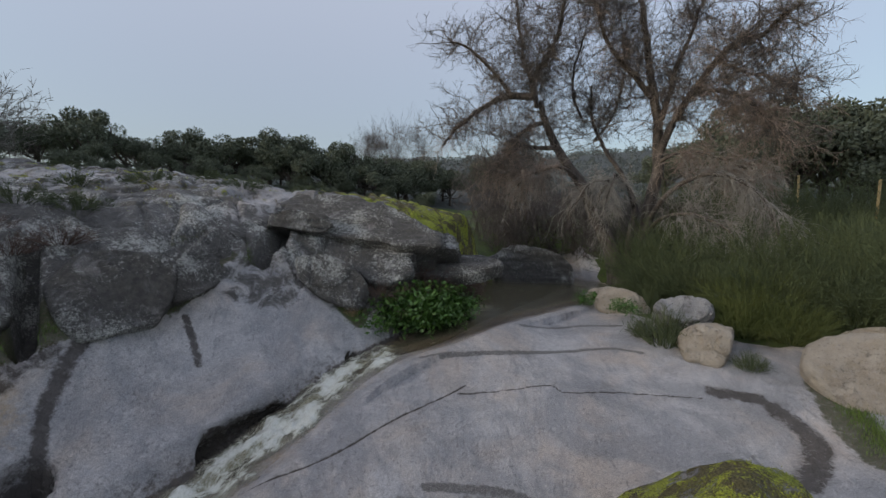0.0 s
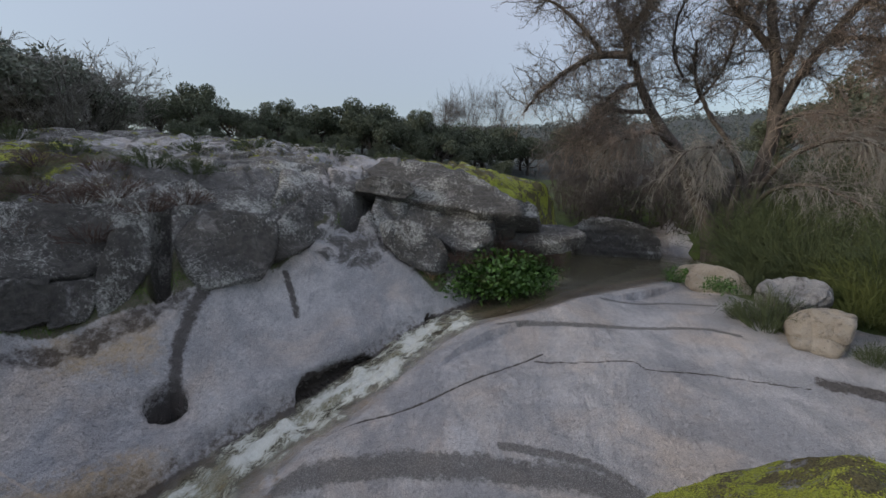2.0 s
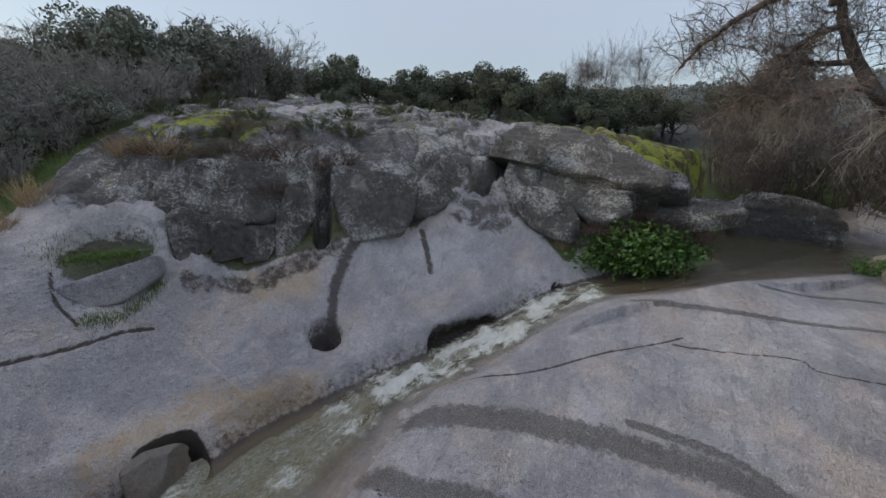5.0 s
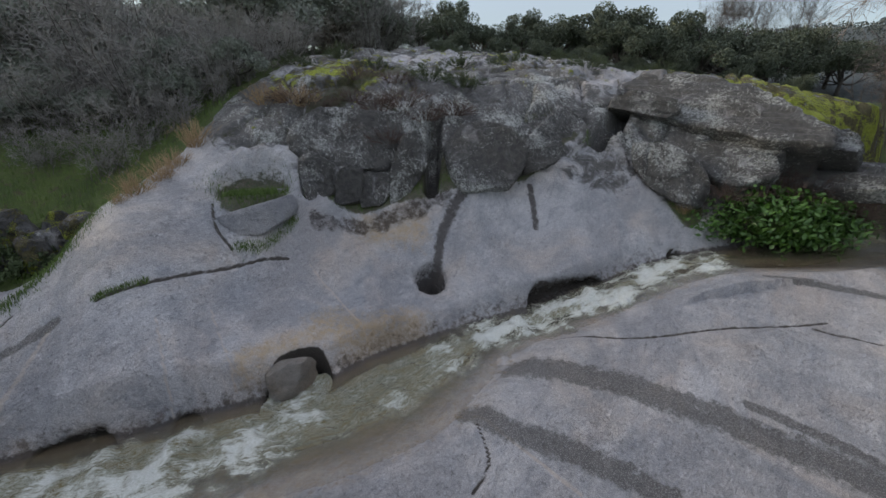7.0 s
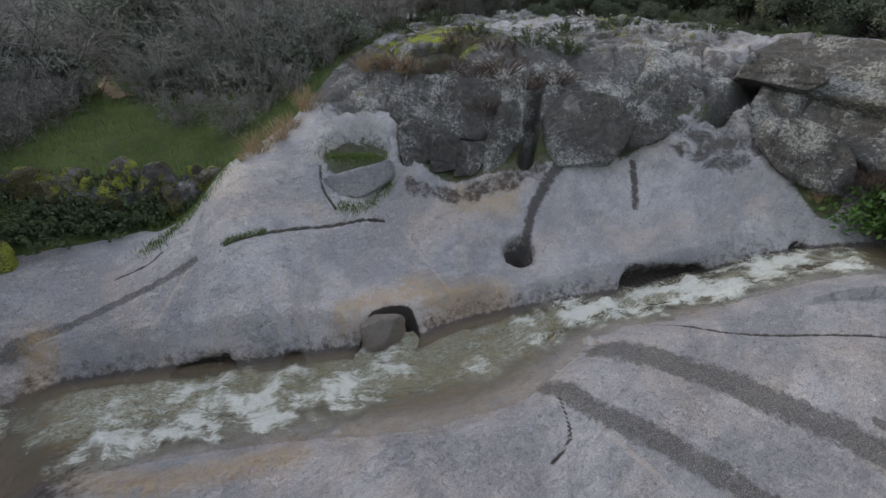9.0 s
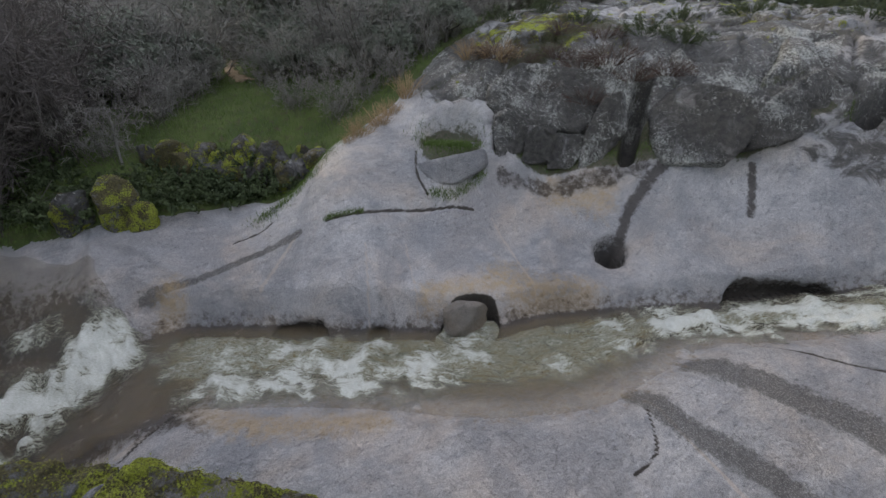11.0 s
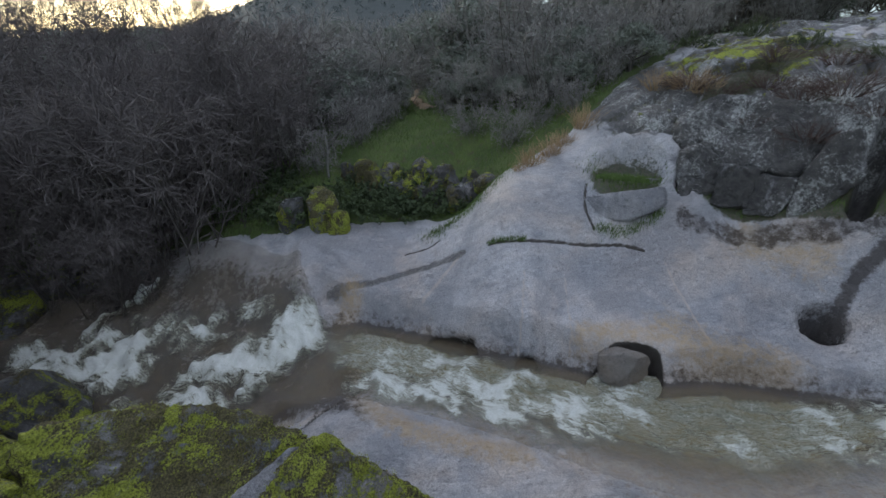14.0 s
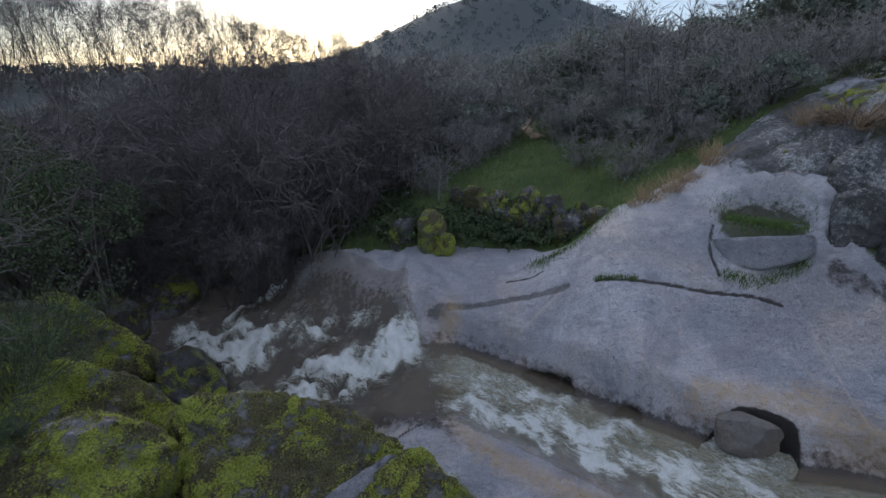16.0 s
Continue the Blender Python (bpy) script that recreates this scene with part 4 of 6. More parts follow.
def block(name, label, at, yaw, lean, face, depth, seed, material=None, group="", worn=18, rough=.05, n=34, strata=0.0, cracks=.05, chips=3, tufts=0.0):
    """A broken rock: its front is an outline (across, up) that leans back, its sides split off square, its edges worn.
    worn: how crisp the edges are; strata: relief of thin layers that run across; cracks: depth of open joints."""
    r = np.random.RandomState(seed)
    edge = hull(face)
    planes = [((0, -1, 0), depth / 2), ((0, 1, 0), depth / 2)]
    for (ax, az), (bx, bz) in zip(edge, edge[1:] + edge[:1]):
        nrm = np.array([bz - az, 0, ax - bx])
        nrm /= np.linalg.norm(nrm) + 1e-9
        h = nrm[0] * ax + nrm[2] * az
        flare = r.uniform(-.15, .12)
        planes.append((np.array([nrm[0], flare, nrm[2]]), max(h + flare * -depth / 2, .05)))
    size = np.array([np.ptp([p[0] for p in face]) / 2, depth / 2, np.ptp([p[1] for p in face]) / 2])
    for _ in range(chips):
        d = unit(r.normal(size=3) * np.array([1, .6, 1]) - np.array([0, .5, 0]))
        planes.append((d, (np.abs(d) * size).sum() * r.uniform(.66, .8)))
    if n not in CUBES:
        CUBES[n] = cube_grid(n)
    p = CUBES[n][0] * size
    s, nrm = np.zeros(len(p)), np.zeros(p.shape)
    for d, h in planes:
        k = np.clip(p @ np.asarray(d, float) / h, 0, None)
        s += k ** worn
        nrm += (k ** (worn - 1))[:, None] * np.asarray(d, float) / h
    v = p / (s ** (1 / worn))[:, None] * (1 + (1.1 if worn < 15 else .55) / worn)
    nrm = unit(nrm)
    off = Vector(r.uniform(-50, 50, 3))
    out = np.empty(len(v))
    for i, q in enumerate(v):
        w = Vector(q) + off
        out[i] = noise.fractal(w * 1.5, .9, 2.1, 3) * .8 + (noise.ridged_multi_fractal(w * 4.2, .8, 2.2, 4, .9, 2.0) - 1.2) * .35
        if strata:
            out[i] += strata * noise.fractal(Vector((w.x * .7, w.y, w.z * 7)), .9, 2.1, 3)
        if cracks:
            near = noise.voronoi(w * 1.25)[0]
            out[i] -= cracks / rough * max(0, 1 - (near[1] - near[0]) / .09)
    if tufts:
        out += tufts / rough * np.array([noise.fractal((Vector(q) + off) * 9, .8, 2.2, 3) for q in v])
    v = v + nrm * (out * rough)[:, None] + np.array([0, depth / 2, 0])
    ob = new(name, mesh_from(name, v, CUBES[n][1], material or GRANITE_LICHEN))
    ob.matrix_world = pose(*at, 0, 0, yaw) @ pose(0, 0, 0, -lean)
    return tagged(ob, label, "rock", group)


# ---- rocks of the dome's broken front ----
WALL = "blocks of the broken rock face"
block("boulder", "big squarish granite block mottled with grey and white lichen", (-6.37, 7.77, 3.14), 36.9, 28, [(-1.01, 0.51), (-0.8, 0.75), (0.14, 0.89), (1.12, 0.58), (1.04, -0.27), (0.73, -0.74), (-0.51, -0.97), (-0.7, -0.76)], 1.5, 11, material=GRANITE_BLOCK, group=WALL, worn=34, rough=.035, chips=2, cracks=.02)
block("block", "upright jointed granite block crusted with white lichen", (-7.52, 6.45, 2.92), 48.3, 12, [(-0.45, -0.28), (-0.16, 0.66), (0.19, 0.81), (0.42, 0.61), (0.49, -0.01), (-0.05, -0.85), (-0.44, -0.94)], 1.0, 12, material=GRANITE_BLOCK, group=WALL, rough=.045, cracks=.03, worn=26)
block("block", "upright jointed granite block crusted with white lichen", (-7.94, 5.84, 2.38), 51.9, 12, [(-0.34, 0.42), (0.37, 0.45), (0.36, -0.39), (-0.4, -0.47)], 0.8, 13, material=GRANITE_BLOCK, group=WALL, rough=.045, cracks=.03, worn=26)
block("block", "upright jointed granite block crusted with white lichen", (-8.30, 5.30, 2.38), 55.8, 12, [(-0.29, 0.48), (0.36, 0.46), (0.28, -0.48), (-0.35, -0.47)], 0.8, 14, material=GRANITE_BLOCK, group=WALL, rough=.045, cracks=.03, worn=26)
block("block", "grey jointed granite block beside the grassy hollow", (-8.78, 4.81, 2.61), 59.2, 14, [(-0.36, 0.46), (-0.06, 0.58), (0.44, 0.27), (0.38, -0.73), (-0.4, -0.56)], 0.8, 15, material=GRANITE_BLOCK, group=WALL, rough=.045, cracks=.03, worn=26)
block("boulder", "dark lichen-covered rock mass over the jointed blocks", (-8.79, 5.96, 3.48), 52.2, 38, [(-1.51, -0.29), (-1.44, 0.25), (-0.73, 0.9), (0.26, 1.07), (1.27, 0.79), (1.58, 0.16), (1.43, -0.62), (0.83, -0.88), (-0.49, -0.82), (-1.2, -0.56)], 1.3, 17, group=WALL, rough=.06, n=44, worn=14)
block("boulder", "lichened rim of the dome beside the cleft", (-5.29, 9.85, 3.72), 57.5, 32, [(-1.04, -0.14), (-0.38, 0.38), (0.51, 0.95), (1.22, 1.12), (1.23, 0.6), (0.71, -0.08), (-0.07, -0.69), (-0.82, -1.05), (-1.36, -1.09)], 1.3, 18, group=WALL, rough=.06, n=44, worn=14)
block("boulder", "blunt granite nose of the ridge with a pale cut front", (-3.84, 11.18, 4.37), 19.2, 12, [(-0.84, -0.1), (-0.75, 0.24), (-0.27, 0.35), (0.72, 0.15), (0.85, -0.13), (0.54, -0.32), (-0.26, -0.19)], 1.0, 19, material=GRANITE_BLOCK, group=WALL, strata=1.0, worn=40, rough=.03, cracks=0, chips=0)
block("boulder", "long tilted granite slab blotched with dark lichen", (-2.52, 12.14, 4.41), 6.6, 50, [(-2.44, -0.26), (-2.42, 0.71), (-1.62, 1.3), (-0.27, 1.21), (1.2, 0.45), (2.36, -0.61), (2.4, -1.13), (1.45, -1.12), (-0.66, -0.55)], 1.3, 20, group=WALL, strata=1.6, worn=44, rough=.045, cracks=0, chips=0, n=48)
block("boulder", "dark granite slab sloping to the end of the ridge", (-0.4, 12.19, 3.84), -2.0, 40, [(-0.96, 0.61), (-0.07, 0.48), (0.83, -0.1), (0.79, -0.37), (0.01, -0.4), (-0.61, -0.23)], 1.0, 21, group=WALL, strata=1.3, worn=40, rough=.04, cracks=0, chips=0)
block("boulder", "small dark boulder at the end of the ridge", (0.17, 12.56, 3.77), -0.7, 20, [(-0.37, 0.17), (-0.01, 0.29), (0.31, 0.07), (0.24, -0.23), (-0.17, -0.29)], 0.9, 22, group=WALL)
block("boulder", "tilted split granite boulder, pale with black lichen", (-2.71, 10.45, 2.84), 18.5, 22, [(-0.98, 0.7), (-0.2, 0.79), (0.44, 0.4), (0.82, -0.11), (0.91, -0.78), (0.41, -0.76), (-0.48, -0.39), (-0.91, 0.15)], 1.0, 23, group=WALL)
block("boulder", "thin mossy granite layer under the ridge", (-2.47, 11.73, 3.62), 7.1, 62, [(-2.33, 0.46), (-0.81, 0.57), (1.48, -0.02), (1.65, -0.35), (0.88, -0.47), (-0.88, -0.2)], 0.5, 25, group=WALL, strata=1.3, worn=40, rough=.04, cracks=0, chips=1)
block("boulder", "smooth dark rock leaning under the ridge", (-1.79, 11.23, 3.16), 7.8, 40, [(-1.32, 0.53), (-0.05, 0.45), (0.87, 0.31), (1.02, -0.19), (0.3, -0.62), (-0.18, -0.53), (-0.64, 0.04)], 1.0, 24, group=WALL)
block("boulder", "dark wet rock ledge below the ridge", (0.35, 12.57, 3.14), -8.9, 64, [(-1.95, 0.54), (-0.16, 0.44), (1.11, 0.31), (1.51, -0.1), (0.56, -0.54), (-1.07, -0.64)], 0.5, 26, group=WALL, strata=1.0, worn=24, rough=.04, cracks=0)
rnd = random.Random(4)
for n in range(7):
    x = -4.4 + n * .38
    rock("stone", "small loose stone on top of the ridge", (x, 13.3 + rnd.uniform(-.4, .3)), (rnd.uniform(.35, .7), .5, rnd.uniform(.25, .45)), GRANITE_CLEAN, 30 + n, rnd.uniform(0, 180), group="loose stones on the ridge", n=10)

# ---- the far slab ----
WET_STONE = granite("brown_stone", lichen=.1, tone=.7, warm=1.0, buff=.25)
block("split_block", "flat pale granite block split from the slab beside a grassy hollow", (-8.62, 3.34, 2.03), 57.5, 20, [(-0.81, 0.04), (-0.38, 0.16), (0.57, 0.44), (0.66, 0.16), (0.52, -0.05), (0.04, -0.35), (-0.6, -0.39)], .8, 41, GRANITE_PALE, worn=26, rough=.02, cracks=0)
rock("stone", "small pale stone in the grassy hollow", (-9.12, 4.15, 2.0), (.55, .45, .42), GRANITE_CLEAN, 42, 20, n=12, sink=0)
rock("stone", "brown stone lodged in a round water-worn hole", (-6.40, 2.44, -.48), (.84, .62, .62), WET_STONE, 46, 66, 4, 0, square=4.5, rough=.07, n=26, chop=6, sink=0)

# ---- the meadow's edge ----
EDGE = "mossy stones along the meadow"
EDGE_STONES = [(-12.9 + .16 * n, -2.6 + .33 * n, .5 + .12 * (n % 3), .5, .55 + .13 * ((n * 2) % 4)) for n in range(11)]
for n, (x, y, w, d, h) in enumerate(((-11.0, -3.1, .9, .7, 1.15), (-11.1, -3.95, .6, .6, 1.15), (-10.7, -2.75, .5, .4, .7), (-13.1, -2.1, .7, .6, .5), (-13.0, -1.5, .6, .5, .5),
                                     (-12.7, -.6, .7, .6, 1.0), (-12.2, 0.0, .8, .7, .95), (-11.4, .35, .8, .8, .8), (-12.1, -1.95, .45, .35, .3), (-11.2, 1.0, .9, .6, .5), (-12.6, -1.2, .5, .5, .6), (-11.9, .7, .7, .6, .7), *EDGE_STONES)):
    rock("stone", "granite stone with yellow-green moss on its top", (x, y), (w, d, h), GRANITE_MOSSY if n in (0, 2, 3, 4, 10, 13, 14, 17) else GRANITE_WALL, 50 + n, 37 * n, group=EDGE, n=18, rough=.12, square=4, sink=.25)

# ---- the right bank ----
RIGHT = "pale boulders on the bank"
GREY_GRANITE = granite("grey_granite", lichen=.55, warm=.1)
GRANITE_BUFF = granite("buff_granite", lichen=.42, moss=.1, tone=1.2, warm=.6, buff=.62)
block("boulder", "buff granite boulder with a split top", (5.85, 13.25, 1.62), -22.7, 20, [(-0.85, -0.17), (-0.74, 0.4), (-0.31, 0.63), (0.46, 0.4), (0.83, -0.21), (0.64, -0.53), (-0.05, -0.52)], 1.1, 61, GRANITE_BUFF, RIGHT, worn=11)
block("boulder", "low buff granite boulder at the water's edge", (5.5, 14.27, 1.69), -19.8, 15, [(-0.56, -0.14), (-0.32, 0.22), (0.36, 0.38), (0.55, -0.06), (-0.03, -0.4)], 0.8, 62, GRANITE_BUFF, RIGHT, worn=11)
block("boulder", "grey flat-topped granite boulder blotched with lichen", (6.38, 10.71, 2.08), -31.2, 40, [(-0.72, -0.08), (-0.58, 0.22), (-0.05, 0.44), (0.61, 0.36), (0.69, 0.01), (0.35, -0.2), (0.05, -0.44), (-0.34, -0.3)], 1.0, 63, GREY_GRANITE, RIGHT, worn=11)
block("boulder", "pale buff granite boulder with a lichened top", (6.14, 9.43, 1.58), -33.7, 18, [(-0.58, -0.04), (-0.46, 0.28), (0.08, 0.48), (0.5, 0.43), (0.48, -0.15), (0.31, -0.5), (-0.34, -0.5)], 0.9, 64, GRANITE_BUFF, RIGHT, worn=11)
block("boulder", "large smooth buff boulder spotted with dark lichen", (8.08, 7.67, 1.29), -45.7, 38, [(-0.93, 0.2), (-0.86, 0.73), (-0.46, 1.01), (0.24, 1.17), (1.04, 1.04), (1.15, -1.67), (0.55, -1.39), (-0.1, -0.79), (-0.63, -0.29)], 1.3, 65, GRANITE_BUFF, RIGHT, worn=8, n=44, cracks=0)
block("boulder", "flat buff slab lying behind the large boulder", (9.9, 8.95, 1.9), -47.4, 40, [(-0.76, -0.13), (-0.32, 0.15), (0.51, 0.39), (0.68, -0.18), (-0.12, -0.23)], 1.2, 66, GRANITE_BUFF, RIGHT, worn=11)
block("boulder", "grey water-worn rock above the pool", (4.05, 19.35, 2.14), -8.8, 24, [(-2.24, 0.46), (-0.82, 1.0), (1.04, 0.79), (1.97, 0.14), (2.02, -1.1), (-1.97, -1.29)], 1.6, 67, GRANITE_BLOCK, RIGHT, worn=18, rough=.07, n=40, strata=.8)
rock("boulder", "dark wet rock beside the upper fall", (4.1, 21.3, 1.2), (1.6, 1.4, 1.2), GRANITE_LICHEN, 68, 10, group=RIGHT, n=16, sink=0)

# ---- mossy boulders below the camera ----
MOSS = "mossy boulders by the path"
rock("mossy_boulder", "boulder thick with yellow-green moss and grey lichen", (2.5, 3.95, .0), (2.9, 1.8, 2.0), GRANITE_MOSSY, 71, 10, 0, 0, group=MOSS, n=34, square=2.6, rough=.08, chop=3, sink=0)
block("mossy_boulder", "big rounded boulder covered in green and brown moss", (-4.63, -4.02, 0.62), 124.5, 62, [(-1.58, 0.55), (-1.25, 0.81), (-0.96, 0.72), (-0.45, 0.68), (-0.08, 0.63), (0.35, 0.43), (0.87, 0.0), (1.35, -0.55), (1.34, -0.72), (0.85, -0.84), (0.38, -1.0), (-0.81, -0.74)], 1.8, 72, GRANITE_MOSSY, MOSS, worn=12, n=84, rough=.10, cracks=.04, tufts=.03)
block("mossy_boulder", "smaller mossy lobe split off the big boulder", (-3.97, -1.6, 0.2), 107.3, 55, [(-1.33, 0.46), (-0.73, 0.89), (-0.53, 0.95), (-0.26, 0.75), (0.26, 0.21), (0.81, -0.32), (1.28, -0.88), (1.5, -1.54), (-1.0, -0.53)], 1.6, 73, GRANITE_MOSSY, MOSS, worn=12, n=84, rough=.10, cracks=.04, tufts=.03)
block("vein", "pale bare vein of quartz between two mossy boulders", (-4.39, -2.92, 0.35), 114.7, 60, [(-0.54, -0.13), (-0.28, -0.01), (0.3, 0.22), (0.48, 0.17), (0.26, 0.03), (-0.21, -0.27)], 0.5, 78, GRANITE_PALE, MOSS)
block("mossy_boulder", "mossy rock with pinkish bare patches", (-3.63, -5.48, 1.1), 138.5, 62, [(-0.87, 0.8), (-0.33, 0.67), (0.14, 0.47), (0.57, 0.06), (0.83, -0.35), (0.55, -0.63), (0.0, -0.68), (-0.9, -0.34)], 1.6, 74, GRANITE_MOSSY, MOSS, worn=14, n=60, rough=.08, tufts=.03)
block("mossy_boulder", "dark mossy boulder with a hollow under its rim", (-4.57, -6.61, 0.94), 138.9, 45, [(-0.95, 0.86), (-0.32, 0.63), (0.18, 0.38), (0.63, -0.05), (1.03, -0.8), (0.62, -0.85), (-0.16, -0.26), (-1.04, 0.09)], 1.4, 75, GRANITE_MOSSY, MOSS, worn=14, n=60, rough=.08, tufts=.03)
block("mossy_boulder", "mossy sloping rock with a pale bare edge", (-6.09, -8.29, 0.61), 140.7, 38, [(-1.15, 0.84), (-0.31, 0.64), (-0.05, 0.88), (0.36, 0.35), (0.75, -0.36), (1.23, -1.15), (0.68, -0.96), (-0.23, -0.33), (-1.28, 0.08)], 1.8, 76, GRANITE_MOSSY, MOSS, worn=14, n=60, rough=.08, tufts=.03)
block("boulder", "grey cracked rock at the foot of the bank", (-6.52, -6.86, -0.34), 131.1, 35, [(-0.57, 0.51), (0.07, 0.64), (0.36, 0.12), (0.54, -0.39), (0.02, -0.69), (-0.42, -0.19)], 1.4, 77, GRANITE_WALL, MOSS)

for n, (x, y, z, w, h) in enumerate(((-10.6, -10.6, -1.7, 2.4, 1.5), (-9.4, -11.4, -1.6, 2.2, 1.6), (-11.6, -9.6, -1.3, 1.8, 1.3), (-8.2, -10.6, -1.6, 2.0, 1.5))):
    rock("boulder", "dark damp boulder under the thicket by the lower stream", (x, y, z), (w, w * .8, h), GRANITE_WALL, 95 + n, 40 * n, group="dark boulders of the lower stream", n=20, square=4, rough=.09, sink=0)


def moss_cushions(seed):
    """Small domed cushions of moss on the upper sides of the mossy boulders, in patches."""
    r = np.random.RandomState(seed)
    heap = Heap()
    u = np.arange(5) * 6.2832 / 5
    cap = np.array([(math.cos(a), math.sin(a), -.3) for a in u] + [(0, 0, .9)])
    tri = [(i, (i + 1) % 5, 5) for i in range(5)]
    for ob in [o for o in scene.objects if o.name.startswith("mossy_boulder")]:
        me, m = ob.data, ob.matrix_world
        co, no = np.empty(len(me.vertices) * 3), np.empty(len(me.vertices) * 3)
        me.vertices.foreach_get("co", co)
        me.vertices.foreach_get("normal", no)
        rot = np.array(m.to_3x3())
        p = co.reshape(-1, 3) @ rot.T + np.array(m.translation)
        q = no.reshape(-1, 3) @ rot.T
        p, q = p[q[:, 2] > .15], q[q[:, 2] > .15]
        i = r.randint(0, len(p), 16000)
        c = p[i] + .05 * r.normal(size=(len(i), 3))
        c -= q[i] * ((c - p[i]) * q[i]).sum(1)[:, None]
        keep = np.array([noise.fractal(Vector(v) * 1.4, .8, 2.1, 4) for v in c]) > .12
        c, up = c[keep], unit(q[i][keep] + .15 * r.normal(size=(keep.sum(), 3)))
        a = unit(np.cross(up, r.normal(size=up.shape)))
        b = np.cross(up, a)
        s = r.uniform(.004, .010, len(c))[:, None, None]
        v = c[:, None] + s * (cap[None, :, :1] * a[:, None] + cap[None, :, 1:2] * b[:, None] + cap[None, :, 2:] * up[:, None])
        f = np.array(tri)[None] + 6 * np.arange(len(c))[:, None, None]
        heap.add(v.reshape(-1, 3), f.reshape(-1, 3))
    return heap.mesh("moss", MOSS_CUSHION)


tagged(new("moss", moss_cushions(98)), "bright yellow-green moss cushions on the boulders", "moss", kind="stuff")


# ---- plants ----
def oak(seed, tall, wide, leaf, material=OAK_LEAF, n=4200):
    """A holm oak: short trunk, limbs and a dense lobed crown."""
    r = np.random.RandomState(seed)
    ob = empty("oak_tree", pose(0, 0, 0), "dark evergreen oak with a dense rounded crown", "tree", "evergreen oaks behind the rocks")
    c = crown_points(r, n, 34, wide / 2, .74 * tall / wide * 1.1)
    c[:, 2] += tall * .50
    h = Heap()
    tips = c[r.randint(0, n, 14)]
    p, t = limbs(r, np.array([0, 0, tall * .22]), tips, .055 * tall / 4)
    h.add(*t)
    trunk = np.array([[[0, 0, -.5], [.05, .02, tall * .12], [.0, .06, tall * .25], [.1, 0, tall * .45]]])
    h.add(*tubes(trunk, np.array([[.15, .12, .1, .05]]) * tall / 4, 8))
    part("trunk", h.mesh("trunk", BARK), ob)
    h = Heap().add(*cards(r, c, leaf * r.uniform(.7, 1.5, n), leaf * r.uniform(.45, .8, n)))
    part("crown", h.mesh("crown", material, False), ob)
    return ob


def bare(name, label, category, group, seed, stems, tall, spread, twigs, material=TWIG, droop=.06, thick=.04, fine=.006, upright=1.0, bends=2):
    """A leafless bush or tree: stems from one foot, branches and many fine twigs."""
    r = np.random.RandomState(seed)
    ob = empty(name, pose(0, 0, 0), label, category, group)
    az = r.uniform(0, 6.28, stems)
    tip = np.stack([np.cos(az) * spread * r.uniform(.3, 1, stems), np.sin(az) * spread * r.uniform(.3, 1, stems), tall * r.uniform(.6, 1, stems)], -1)
    foot = np.stack([.3 * spread * r.normal(size=stems) * (stems > 8), .3 * spread * r.normal(size=stems) * (stems > 8), np.full(stems, -.15)], -1)
    p, t = limbs(r, foot, tip + foot * np.array([1, 1, 0]), thick, 5, tall * .12)
    part("stem_clump", Heap().add(*t).mesh("stem_clump", TWIG_DARK if material is TWIG_GREY else BARK), ob)
    o, d, u = pick_on(r, p, twigs // 6, .08)
    out = unit(d + .75 * r.normal(size=d.shape) + np.array([0, 0, .3 * upright]))
    p2, t2 = sprays(r, o, out, tall * r.uniform(.15, .38, len(o)), thick * .28 * r.uniform(.6, 1.2, len(o)), droop, .22, 4)
    h = Heap().add(*t2)
    o, d, u = pick_on(r, p2, twigs, .1)
    p3, t3 = sprays(r, o, unit(d + .6 * r.normal(size=d.shape) + np.array([0, 0, .2 * upright])), tall * r.uniform(.05, .16, len(o)), fine * r.uniform(.7, 1.4, len(o)), droop, .25, bends)
    h.add(*t3)
    part("twig_crown", h.mesh("twig_crown", material), ob)
    return ob


def shrub(name, label, category, group, seed, tall, wide, n, material, long=.3, thin=.012, leaves=0, leaf=.03):
    """An evergreen shrub of fine stems, upright or spreading, with or without small leaves."""
    r = np.random.RandomState(seed)
    ob = empty(name, pose(0, 0, 0), label, category, group)
    az, rad = r.uniform(0, 6.28, n), np.sqrt(r.uniform(0, 1, n))
    foot = np.stack([np.cos(az) * rad * wide * .3, np.sin(az) * rad * wide * .3, 0 * az], -1)
    way = np.stack([np.cos(az) * rad * wide * .55, np.sin(az) * rad * wide * .55, tall * (1.05 - .55 * rad ** 2) + 0 * az], -1)
    p, t = sprays(r, foot, way, np.linalg.norm(way, axis=1) * r.uniform(.6, 1.05, n), thin * r.uniform(.7, 1.3, n), .05, .12, 5)
    h = Heap().add(*t)
    o, d, u = pick_on(r, p, n * 4, .3)
    p2, t2 = sprays(r, o, unit(d + .5 * r.normal(size=d.shape)), long * r.uniform(.5, 1.1, len(o)), thin * .6 * r.uniform(.7, 1.3, len(o)), .02, .15, 3)
    h.add(*t2)
    if leaves:
        o, d, u = pick_on(r, p2, leaves, .0)
        part("foliage", Heap().add(*cards(r, o + .02 * r.normal(size=o.shape), leaf * r.uniform(.7, 1.4, leaves), leaf * .5)).mesh("foliage", material, False), ob)
    part("stem_clump", h.mesh("stem_clump", material, False), ob)
    return ob


